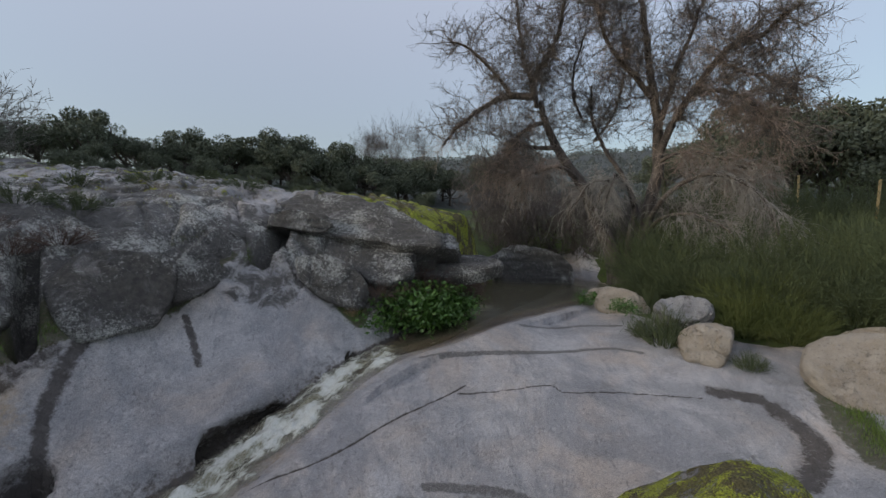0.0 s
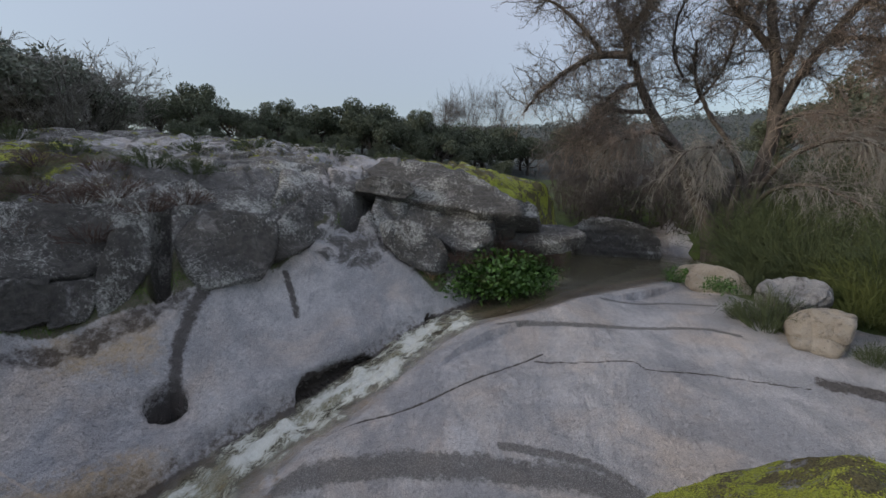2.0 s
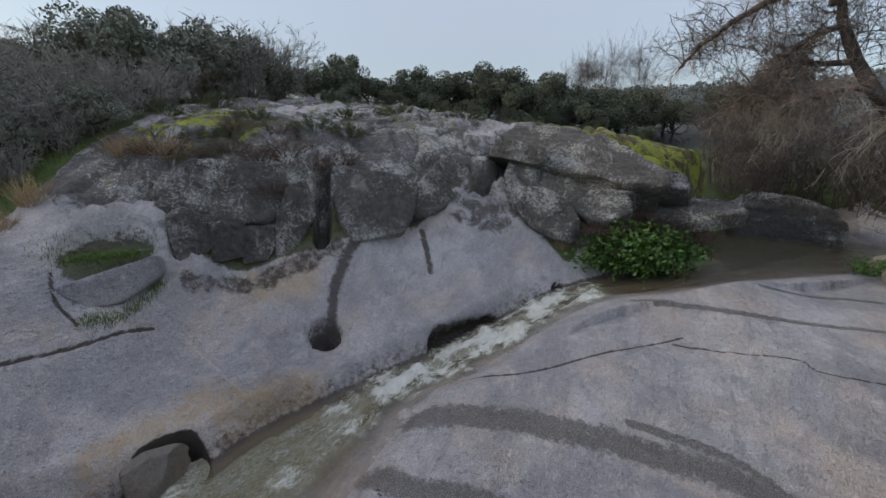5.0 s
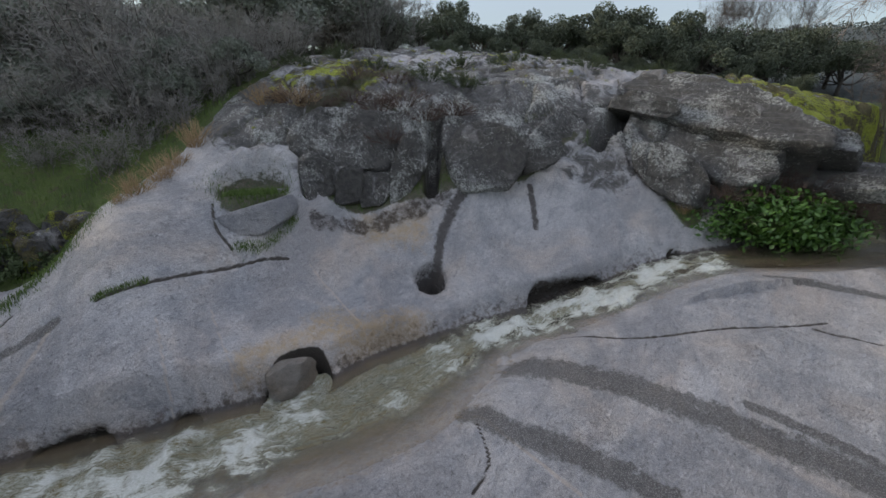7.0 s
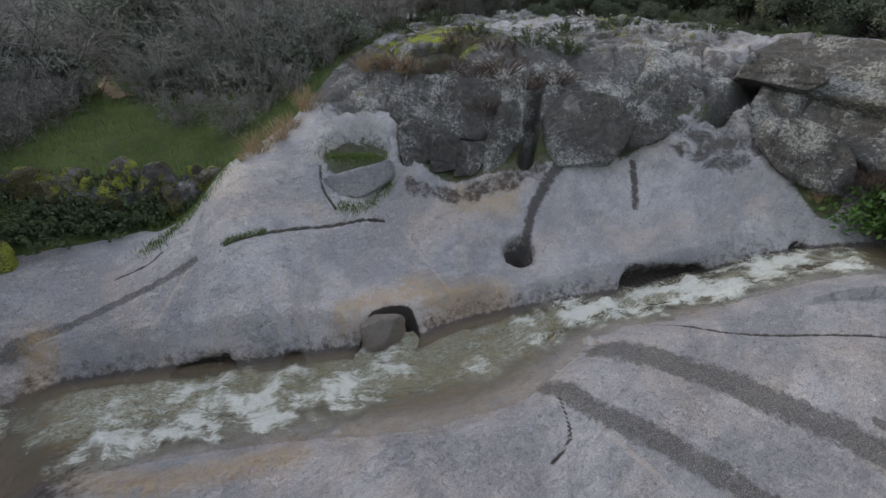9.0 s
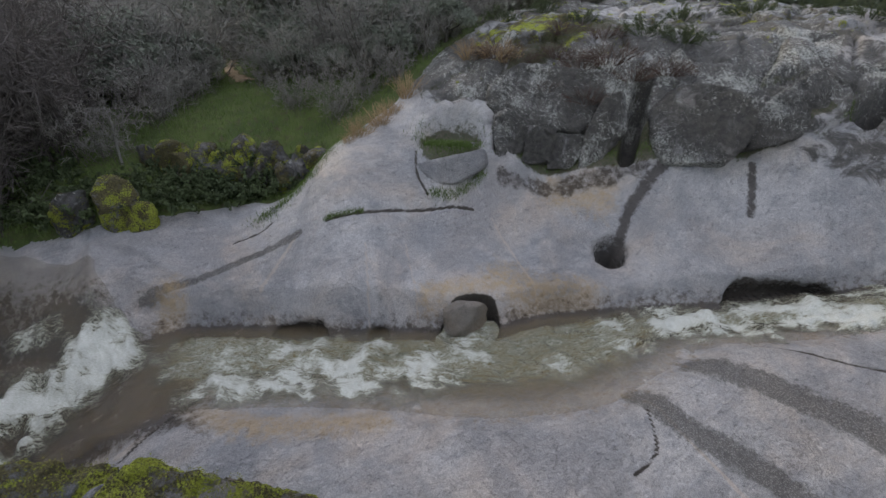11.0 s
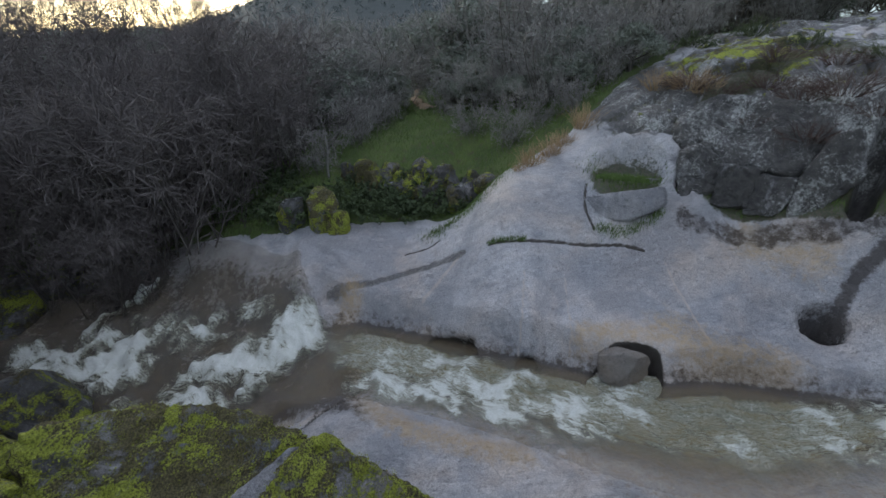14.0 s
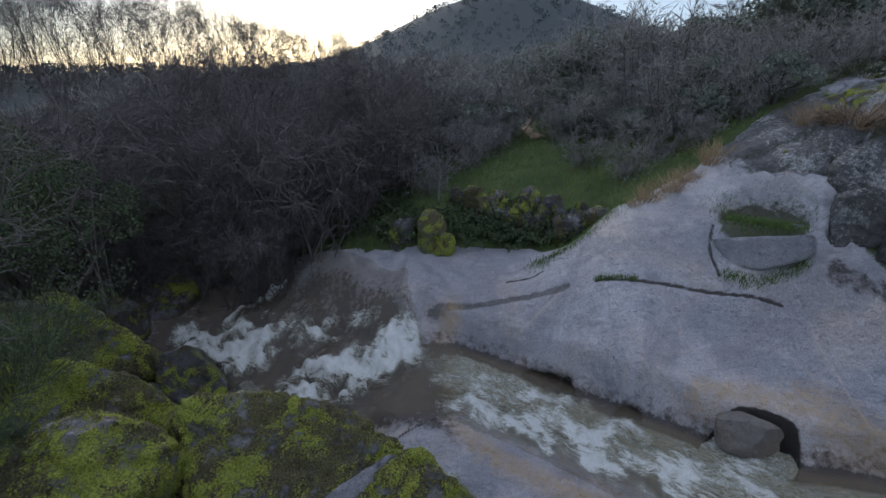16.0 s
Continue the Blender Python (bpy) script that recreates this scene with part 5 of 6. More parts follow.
def spread_copies(ob, places, seed, scale=(.8, 1.25), sink=.05):
    """Puts a thing at its first place and copies of it at the others, turned and sized at random."""
    r = random.Random(seed)
    made = []
    for n, (x, y, *s) in enumerate(places):
        k = s[0] if s else r.uniform(*scale)
        z = s[1] if len(s) > 1 else height_at(x, y) - sink
        m = pose(x, y, z, r.uniform(-4, 4), r.uniform(-4, 4), r.uniform(0, 360)) @ Matrix.Diagonal((k, k, k * r.uniform(.92, 1.08), 1))
        if n == 0:
            ob.matrix_basis = m
            made.append(ob)
        else:
            c = copy_thing(ob, Matrix.Identity(4))
            c.matrix_basis = m
            made.append(c)
    return made


def ring(az, dist, k=None):
    """A place seen from the first eye: degrees from east and metres."""
    a = radians(az)
    return (math.cos(a) * dist, math.sin(a) * dist) + ((k,) if k else ())


# holm oaks along the skyline behind the dome
OAK_A, OAK_B, OAK_C = oak(101, 4.4, 4.8, .13, n=8000), oak(102, 4.6, 4.4, .13, n=8000), oak(103, 4.0, 5.0, .13, n=8000)
spread_copies(OAK_A, [ring(134, 36), ring(126, 38), ring(117, 37, 1.2), ring(108, 37, 1.25), ring(99, 37, 1.2), ring(92, 42, 1.2), ring(150, 34, .95), ring(113, 42), ring(50, 38, 2.1), ring(41, 34, 1.7), ring(30, 34, 1.8)] + [ring(90 + 5.3 * n, 43, 1.0) for n in range(10)], 1, (.8, 1.12))
spread_copies(OAK_B, [ring(130, 37), ring(121.5, 37), ring(112.5, 36, 1.25), ring(104, 36, 1.25), ring(95, 38, 1.2), ring(143, 33, .95), ring(147, 36, .9), ring(54, 42, 2.1), ring(45, 37, 2.0), ring(104, 44), ring(35, 36, 1.9)], 2, (.8, 1.12))
spread_copies(OAK_C, [ring(138, 36), ring(123, 40, .9), ring(110, 34, 1.05), ring(101.5, 34, 1.0), ring(89, 40), ring(154, 34, 1.0), ring(96, 35, .8), ring(47.5, 40, 2.1), ring(38, 31, 1.7), ring(57, 46, 2.0), ring(62, 48, 1.4), ring(84, 46, 1.2)] + [ring(92.6 + 5.3 * n, 33, .55) for n in range(8)], 3, (.8, 1.12))
# low evergreen scrub under the oaks
spread_copies(copy_thing(OAK_C, Matrix.Identity(4)), [ring(88 + 2.9 * n, 30.5 + 1.3 * (n % 3), .40 + .05 * (n % 4)) for n in range(23)], 23, sink=.75)
# grey-green olives and scrub on the slope beyond the meadow
OLIVE = oak(104, 3.2, 3.8, .11, OLIVE_LEAF, 7500)
tagged(OLIVE, "grey-green olive-like bush with a loose crown", "bush", "scrub beyond the meadow")
OLIVE.name = "olive_bush"
rs = random.Random(5)
slope = [(-18 - rs.uniform(0, 22), -24 + rs.uniform(0, 42)) for _ in range(84)]
slope = [p for p in slope if not (p[0] > -24 and -.9 < p[1] < .9) and not (p[0] > -18.6 and -6 < p[1] < 4)]
slope += [(-19.2, -1.9, .8), (-19.4, 1.7, .8), (-18.6, 2.8, .75), (-18.2, -3.4, .8), (-20.4, -3.4), (-20.6, 2.6), (-16.4, 4.2, .7), (-14.9, 4.6, .6), (-17.6, 3.6, .7), (-15.1, 2.7, .45), (-16.6, 1.6, .5), (-13.7, 3.9, .45), (-14.7, 3.8, .55), (-17.3, 2.3, .6), (-17.9, .95, .4), (-13.2, 5.4, .5)]
spread_copies(OLIVE, slope, 6, (.75, 1.3))
SCRUB = bare("bare_bush", "leafless grey twiggy bush", "bush", "scrub beyond the meadow", 105, 26, 2.8, 2.0, 1600, TWIG_GREY, .04, .016, .012)
slope = [(-14 - rs.uniform(0, 20), -22 + rs.uniform(0, 42)) for _ in range(56)]
slope = [p for p in slope if not (p[0] > -24 and -.8 < p[1] < .8) and not (p[0] > -18.2 and -5.5 < p[1] < 4)] + [(-18.8, -2.6), (-19.0, 2.2), (-17.2, -5.2), (-16.2, -4.9, .7), (-18.9, -4.4), (-20, 3.4), (-20, -1.4, .7), (-20, 1.3, .7), (-13.5, 5.2, .6), (-14, 3.9, .7), (-13.4, 6.8, .5), (-15.5, 3.2, .8), (-15.2, 8.6, .5), (-15.6, 6.2, .6), (-17, 4.6, .8), (-14.2, 3.2, .5), (-15.8, 2.1, .55), (-17.3, 1.1, .5), (-16.1, 3.1, .7), (-12.9, 4.6, .45), (-12.5, 3.5, .3), (-17.6, -1.4, .5), (-18.2, -2.4, .7), (-15.2, -2.6, .55), (-16.4, -2.0, .5), (-13.4, -3.4, .5), (-14.4, 1.2, .4), (-12.7, 2.0, .4), (-13.2, 2.6, .5), (-17.1, .8, .4)]
spread_copies(SCRUB, slope, 7, (.8, 1.3))
# brown thicket on the left bank below the meadow
THICKET = bare("bare_bush", "dense leafless brown willow thicket", "bush", "thicket along the lower stream", 106, 30, 4.0, 2.4, 3000, TWIG_WILLOW, .10, .025, .011)
spread_copies(THICKET, [(-12.3, -6.2), (-13.6, -7.6), (-12.6, -9.6), (-15, -5.6), (-16, -8.5), (-14.6, -11), (-17.5, -11), (-11.2, -11.5), (-19, -7), (-18, -14), (-13, -13.5), (-10.6, -7.6, .6), (-21, -10), (-16, -16), (-14.2, -5.0, .8), (-12.2, -7.8), (-9.6, -13.6), (-11.2, -15.5), (-7.8, -15.6, .9), (-13.4, -17.5), (-9.6, -18, 1.1), (-19, -18), (-22, -14.5), (-24, -6.5), (-6.2, -14, .7), (-10.3, -11.2, .5), (-9.6, -10.9, .4), (-11.4, -9.4, .6), (-8.6, -12.4, .6)] + [ring(-126 - 6 * n, 36 + 3 * (n % 2), .75) for n in range(7)], 8, (.85, 1.2))
# tall bare poplars on the far ridge
POPLAR = bare("bare_tree", "tall leafless tree against the sky", "tree", "bare trees on the skyline", 107, 7, 9.0, 3.6, 1900, TWIG_DARK, -.05, .034, .009, 1.2)
spread_copies(POPLAR, [ring(-122 - 2.1 * n, 50 + 4 * (n % 3), 1.05 - .03 * n + .07 * (n % 3)) for n in range(19)] + [ring(101, 44, .75), ring(98, 42, .7), ring(94, 46, .85), ring(134.5, 42, .45), ring(146, 36, .5), ring(149, 36, .55)], 9, (.7, .95))
# low scrub on the dome
HEATH = shrub("heath_bush", "low dark heather bush growing on the rock", "bush", "scrub on the dome", 108, .5, 1.1, 70, BROOM, .16, .008, 1500, .045)
dome = [(-8.1, 9.2), (-8.8, 8.6), (-10.6, 8.2), (-9.6, 11), (-12.8, 8.6), (-8.4, 12), (-6.2, 13), (-13, 7.2), (-11.8, 13), (-4.6, 14.2), (-7.6, 13.8)]
spread_copies(HEATH, dome, 10, (.6, 1.0))
DEAD = shrub("dead_scrub", "dead reddish-brown scrub on the rock", "bush", "scrub on the dome", 109, .5, 1.0, 80, HEATHER, .2, .007)
spread_copies(DEAD, [(-9.0, 6.9), (-8.6, 7.4), (-9.6, 6.6), (-9.9, 5.8), (-9.3, 7.8), (-8.0, 7.6), (-10.4, 5.4), (-10.2, 7.2), (-7.6, 8.2), (-8.3, 6.6), (-9.2, 5.9), (-1.6, 11.0), (-1.0, 10.8)], 11, (.7, 1.25))
STRAWS = shrub("dry_grass_tuft", "tuft of dry straw-coloured grass", "grass", "dry tufts on the ridge", 110, .6, .5, 90, STRAW, .12, .005)
spread_copies(STRAWS, [(-10.25, 1.7), (-10.5, 2.3), (-10.1, 1.4, .5), (-10.8, 2.7), (-10.9, 4.9), (-10.6, 5.2), (-11.2, 3.3), (-10.2, 5.5), (-2.35, 10.5, .6)], 12)
# broom and rushes on the right bank
BROOMS = shrub("broom_bush", "dense dark green broom bush", "bush", "broom on the bank", 111, 2.3, 2.8, 520, BROOM, .55, .009, 5000, .05)
spread_copies(BROOMS, [(8.6, 13.4), (9.6, 11.6), (10.8, 13.2), (8.4, 15.6), (10.2, 15.8), (12, 11.6), (12.6, 14.2), (9.2, 17.6), (11.6, 17), (13.6, 16.6), (13.8, 12.4), (15.5, 14.4), (7.3, 14.2, .6), (15, 18), (10.6, 10.4, .8), (12.5, 9.9), (16, 20, 1.4), (13.5, 21.5, 1.3), (18, 17, 1.5), (11.5, 19.4, 1.1), (17, 24, 1.6), (20, 21, 1.6), (14, 26, 1.5)], 13, (.9, 1.25))
LIGHT = shrub("broom_bush", "yellow-green broom bush with long upright stems", "bush", "broom on the bank", 112, 1.45, 1.7, 380, BROOM_LIGHT, .4, .010)
spread_copies(LIGHT, [(7.9, 10.7), (8.7, 10.1, .8), (8.6, 11.4)], 14)
LOW = shrub("small_bush", "small grey-green bush beside the boulders", "bush", "broom on the bank", 113, .8, .9, 170, BROOM, .2, .007, 700, .03)
spread_copies(LOW, [(5.75, 10.5), (5.5, 11.1, .7), (6.9, 9.0, .6), (6.7, 13.2)], 15)
# brown undergrowth behind the pool
UNDER = bare("bare_bush", "dark brown leafless undergrowth behind the pool", "bush", "undergrowth behind the pool", 114, 34, 3.2, 2.2, 2400, TWIG_WILLOW, .16, .02, .010)
spread_copies(UNDER, [(3.2, 24.2), (5.4, 25), (7.6, 24), (9.6, 22.4, .75), (9.4, 20.2, .65), (11.5, 21.5, .8), (13.5, 20, .7), (8.2, 21.6, .7), (3.4, 22.4, .7), (12, 25, .8), (7, 28), (3.5, 28), (10, 29)], 16, (.85, 1.2))


def bank_plant(seed):
    """Lush herbs with large leaves on arching stalks."""
    r = np.random.RandomState(seed)
    ob = empty("leafy_plant", pose(0, 0, 0), "lush green herb with large leaves on the stream bank", "plant", "herbs on the stream bank")
    n = 60
    az = r.uniform(0, 6.28, n)
    foot = np.stack([.25 * np.cos(az) * r.uniform(0, 1, n), .25 * np.sin(az) * r.uniform(0, 1, n), 0 * az], -1)
    way = np.stack([np.cos(az) * .6, np.sin(az) * .6, r.uniform(.4, 1.3, n)], -1)
    p, t = sprays(r, foot, way, r.uniform(.3, .7, n), np.full(n, .006), .12, .1, 5)
    part("stalk_clump", Heap().add(*t).mesh("stalk_clump", HERB), ob)
    tip = np.repeat(p[:, -1], 9, 0) + .10 * r.normal(size=(9 * n, 3))
    part("foliage", Heap().add(*cards(r, tip, r.uniform(.06, .17, 9 * n), r.uniform(.04, .09, 9 * n))).mesh("foliage", HERB, False), ob)
    return ob


HERBS = bank_plant(115)
spread_copies(HERBS, [(-1.75, 10.85, 1.0, 1.45), (-1.4, 11.05, 1.1, 1.5), (-1.0, 11.2, 1.2, 1.45), (-0.6, 11.4, 1.2, 1.4), (-0.25, 11.75, 1.2, 1.4), (0.05, 12.1, 1.2, 1.4), (0.3, 12.65, 1.1, 1.4), (-1.1, 11.5, 1.2, 1.85), (-0.6, 11.8, 1.2, 1.8), (-0.1, 12.3, 1.1, 1.8), (0.5, 13.2, 1.0, 1.4), (-1.6, 11.2, 1.0, 1.8), (-0.8, 11.5, 1.3, 1.7), (-0.3, 12.0, 1.2, 1.75), (5.05, 14.15, 0.7, 1.4), (5.6, 12.6, 0.6, 1.5), (0.75, 14.2, 0.8, 1.4)], 17, (.85, 1.2), .0)
BRAMBLE = shrub("bramble_bush", "tangled brown and green bramble on the bank", "bush", "herbs on the stream bank", 116, .9, 1.3, 160, HEATHER, .3, .006, 500, .05)
spread_copies(BRAMBLE, [(-1.5, 11.5, 1.0, 2.0), (-0.9, 11.9, 1.0, 2.1), (-0.2, 12.5, 1.0, 2.0), (0.3, 13.3, 1.0, 1.7), (0.5, 14.2, 1.0, 1.6), (0.7, 15.4, 1.0, 1.5), (0.9, 16.8, 1.0, 1.5), (-0.5, 12.3, 1.1, 2.2), (0.1, 13.0, 1.0, 2.0), (1.3, 17.8, 1.0, 1.6), (-1.2, 11.15, 0.7, 1.7)], 18, (.8, 1.15))


def great_tree():
    """The big leafless tree over the pool: leaning stems, arching limbs, an open crown and drooping twigs."""
    r = np.random.RandomState(120)
    ob = empty("bare_tree", pose(7.6, 17.8, 1.85), "large leafless riverside tree with leaning trunks and drooping twigs", "tree")
    across, away = np.array([.9196, -.3928, 0]), np.array([.3928, .9196, 0])
    paths = []

    def limb(pts, rad, name="limb"):
        """One limb through places (across, away, up) from the foot."""
        line = along([across * u + away * v + np.array([0, 0, z]) for u, v, z in pts], 6)
        line = line + .035 * np.cumsum(r.normal(size=line.shape), 0) * np.linspace(0, 1, len(line))[:, None]
        u = np.linspace(0, 1, len(line))
        taper = rad * (1 - .68 * u) + (.16 * np.exp(-14 * u) if name == "trunk" else 0)
        part(name, Heap().add(*tubes(line[None], taper[None], 10 if name == "trunk" else 7)).mesh(name, BARK_TREE), ob)
        paths.append(line[np.linspace(0, len(line) - 1, 8).astype(int)])

    limb([(0.05, 0, -0.26), (-0.34, 0, 1.21), (-0.96, 0, 2.56), (-1.77, -0.2, 4.28), (-2.67, -0.3, 5.54), (-3.33, -0.5, 6.9), (-3.7, -0.6, 7.83)], 0.36, "trunk")
    limb([(1.04, 0.3, 0.25), (1.03, 0.3, 1.72), (1.19, 0.4, 3.4), (1.39, 0.5, 4.82), (1.26, 0.6, 6.26), (0.99, 0.6, 7.68), (0.71, 0.6, 9.33), (0.43, 0.6, 10.98), (0.03, 0.6, 13.09)], 0.3, "trunk")
    limb([(0.27, 0.2, -0.02), (0.38, 0.3, 1.46), (0.51, 0.5, 2.93), (0.01, 0.6, 4.16), (-0.6, 0.8, 5.07), (-1.23, 1, 6.01), (-1.76, 1.1, 7.09), (-2.06, 1.2, 8.41)], .15, "trunk")
    limb([(-3.7, -0.6, 7.83), (-4.62, -0.8, 7.93), (-5.21, -1, 7.85), (-5.93, -1.2, 7.43), (-6.53, -1.4, 6.94), (-7.03, -1.5, 6.72), (-7.41, -1.6, 6.27)], 0.17)
    limb([(-3.7, -0.6, 7.83), (-3.66, -0.5, 8.63), (-3.23, -0.4, 9.44), (-2.79, -0.3, 10.47), (-2.59, -0.2, 11.65), (-2.42, 0, 13.33)], 0.17)
    limb([(-4.62, -0.8, 7.93), (-5.04, -0.9, 8.56), (-5.53, -1, 9.15), (-6.25, -1.1, 9.88), (-6.75, -1.2, 10.29), (-7.26, -1.3, 10.53)], 0.11)
    limb([(-3.54, -0.5, 7.4), (-3.78, -0.4, 8.43), (-4.27, -0.2, 9.53), (-4.59, 0, 10.88), (-4.93, 0.2, 12.26), (-5.37, 0.3, 13.89)], 0.12)
    limb([(-3.28, -0.5, 6.7), (-3.84, -0.8, 6.49), (-4.36, -1, 6.03), (-4.74, -1.2, 5.46), (-4.96, -1.3, 4.8), (-5.31, -1.4, 3.93)], 0.1)
    limb([(-2.8, -0.3, 5.62), (-3.47, -0.7, 5.61), (-4.01, -1.1, 5.68), (-4.48, -1.5, 5.41), (-4.97, -1.7, 4.88), (-5.45, -1.8, 4.35)], 0.11)
    limb([(-1.77, -0.2, 4.28), (-2.25, -0.6, 4.63), (-2.79, -1, 4.62), (-3.32, -1.4, 4.36), (-3.87, -1.6, 4.01), (-4.33, -1.7, 3.41)], 0.08)
    limb([(1.38, 0.5, 5.06), (1.85, 0.3, 6.38), (2.49, 0.2, 7.53), (3.27, 0, 8.56), (3.94, -0.1, 9.05), (4.61, -0.2, 9.07), (5.14, -0.3, 9.57), (5.87, -0.3, 9.94)], 0.17)
    limb([(1.27, 0.6, 6.02), (1.65, 0.8, 7.43), (1.93, 1, 8.83), (2.51, 1.2, 10.18), (2.86, 1.3, 11.51), (3.3, 1.4, 13.0)], 0.13)
    limb([(0.99, 0.6, 7.68), (0.3, 0.4, 8.63), (-0.39, 0.2, 9.47), (-0.97, 0, 10.41), (-1.33, -0.2, 11.41), (-1.81, -0.3, 12.81)], 0.13)
    limb([(3.27, 0, 8.56), (3.77, -0.3, 8.18), (4.35, -0.5, 7.74), (4.92, -0.6, 7.54), (5.32, -0.7, 7.27), (5.55, -0.8, 6.83)], 0.08)
    limb([(2.49, 0.2, 7.53), (3.19, -0.2, 7.45), (3.76, -0.6, 7.08), (4.15, -0.9, 6.56), (4.47, -1.1, 5.9), (4.73, -1.2, 5.27)], 0.09)
    limb([(1.01, 0.3, 2.2), (1.61, -0.4, 3.37), (2.27, -1.2, 3.97), (2.98, -2, 4.09), (3.71, -2.4, 3.75), (4.3, -2.7, 3.07), (4.67, -2.9, 2.16), (4.82, -3, 1.53)], 0.11)
    limb([(1.03, 0.3, 1.72), (1.43, -0.6, 2.46), (2.03, -1.4, 2.69), (2.67, -2, 2.59), (3.13, -2.4, 2.3), (3.44, -2.6, 1.83)], 0.09)
    limb([(-0.96, 0, 2.56), (-0.84, -0.6, 3.51), (-0.51, -1.2, 3.94), (-1.02, -1.6, 3.82), (-1.42, -1.9, 3.36), (-1.71, -2, 2.57)], 0.07)
    limb([(0.51, 0.5, 2.93), (0.24, -0.3, 3.86), (-0.21, -0.9, 4.29), (-0.29, -1.2, 3.82), (-0.48, -1.4, 3.14), (-0.56, -1.5, 2.57)], 0.07)
    limb([(1.39, 0.5, 4.82), (1.88, 0, 5.09), (2.59, -0.6, 5.08), (3.25, -1.1, 4.67), (3.88, -1.5, 4.3), (4.47, -1.8, 4.05)], 0.09)
    limb([(-1.76, 1.1, 7.09), (-2.17, 1.2, 8.17), (-2.08, 1.2, 9.43), (-1.62, 1.1, 10.57), (-1.17, 1, 11.67), (-0.97, 0.9, 13.0)], .06)
    limb([(-1.23, 1, 6.01), (-0.55, 1.3, 6.9), (-0.12, 1.6, 8.05), (-0.04, 1.8, 9.34), (-0.22, 1.9, 10.89), (-0.52, 2, 12.72)], .06)
    paths = np.array(paths)
    crown = paths[[3, 4, 5, 6, 7, 8, 10, 10, 11, 12, 13, 14, 20, 21, 4, 6, 11, 12, 21]]
    stems = np.stack([paths[0][-4:], paths[1][-4:], paths[2][-4:]])
    o, d, u = pick_on(r, crown, 900, .08)
    o2, d2, u2 = pick_on(r, stems, 110, .2)
    o, d = np.r_[o, o2], np.r_[d, d2]
    out = unit(.5 * d + .85 * r.normal(size=d.shape) + np.array([0, 0, .25]))
    p2, t2 = sprays(r, o, out, r.uniform(.8, 2.4, len(o)), r.uniform(.014, .026, len(o)), .0, .30, 7, 4)
    o, d, u = pick_on(r, p2, 11000, .15)
    p3, t3 = sprays(r, o, unit(.7 * d + .8 * r.normal(size=d.shape)), r.uniform(.35, 1.0, len(o)), r.uniform(.007, .011, len(o)), -.02, .32, 5)
    part("branchwork", Heap().add(*t2).add(*t3).mesh("branchwork", TWIG_DARK), ob)
    o, d, u = pick_on(r, p3, 26000, .1)
    p4, t4 = sprays(r, o, unit(.8 * d + .7 * r.normal(size=d.shape) + np.array([0, 0, .25])), r.uniform(.15, .42, len(o)), r.uniform(.006, .009, len(o)), -.08, .25, 3)
    part("twig_crown", Heap().add(*t4).mesh("twig_crown", TWIG_DARK), ob)
    o, d, u = pick_on(r, paths[[15, 15, 16, 17, 18, 19, 9, 15, 16]], 420, .25)
    p5, t5 = sprays(r, o, unit(d * .6 + .6 * r.normal(size=d.shape)), r.uniform(.7, 1.9, len(o)), r.uniform(.008, .013, len(o)), .22, .22, 7)
    o, d, u = pick_on(r, p5, 5200, .15)
    p6, t6 = sprays(r, o, unit(d + .6 * r.normal(size=d.shape)), r.uniform(.25, .7, len(o)), r.uniform(.005, .008, len(o)), .22, .22, 4)
    part("hanging_crown", Heap().add(*t5).add(*t6).mesh("hanging_crown", TWIG_GREY), ob, "pale grey drooping twigs")
    o, d, u = pick_on(r, paths[[7, 8, 9, 3, 14, 19, 7, 9]], 280, .2)
    p7, t7 = sprays(r, o, unit(d * .5 + .7 * r.normal(size=d.shape)), r.uniform(.7, 1.8, len(o)), r.uniform(.008, .013, len(o)), .14, .25, 6)
    o, d, u = pick_on(r, p7, 4600, .1)
    p8, t8 = sprays(r, o, unit(d + .7 * r.normal(size=d.shape)), r.uniform(.25, .7, len(o)), r.uniform(.005, .008, len(o)), .12, .25, 4)
    part("brown_crown", Heap().add(*t7).add(*t8).mesh("brown_crown", TWIG), ob, "brown hanging twigs")
    o, d, u = pick_on(r, paths[[10, 11, 13, 14, 19, 12, 10, 14]], 420, .15)
    p9, t9 = sprays(r, o, unit(d * .4 + .8 * r.normal(size=d.shape)), r.uniform(.8, 2.0, len(o)), r.uniform(.009, .014, len(o)), .10, .28, 6)
    o, d, u = pick_on(r, p9, 7000, .1)
    p10, t10 = sprays(r, o, unit(d + .7 * r.normal(size=d.shape)), r.uniform(.25, .75, len(o)), r.uniform(.006, .009, len(o)), .08, .28, 4)
    part("side_crown", Heap().add(*t9).add(*t10).mesh("side_crown", TWIG), ob, "brown spreading twigs")
    return ob


great_tree()

# a dark evergreen beside the path
spread_copies(oak(124, 4.2, 3.6, .04, IVY, 16000), [(-7.2, -10.4, 1.3), (-9.2, -11.6, 1.25)], 22)

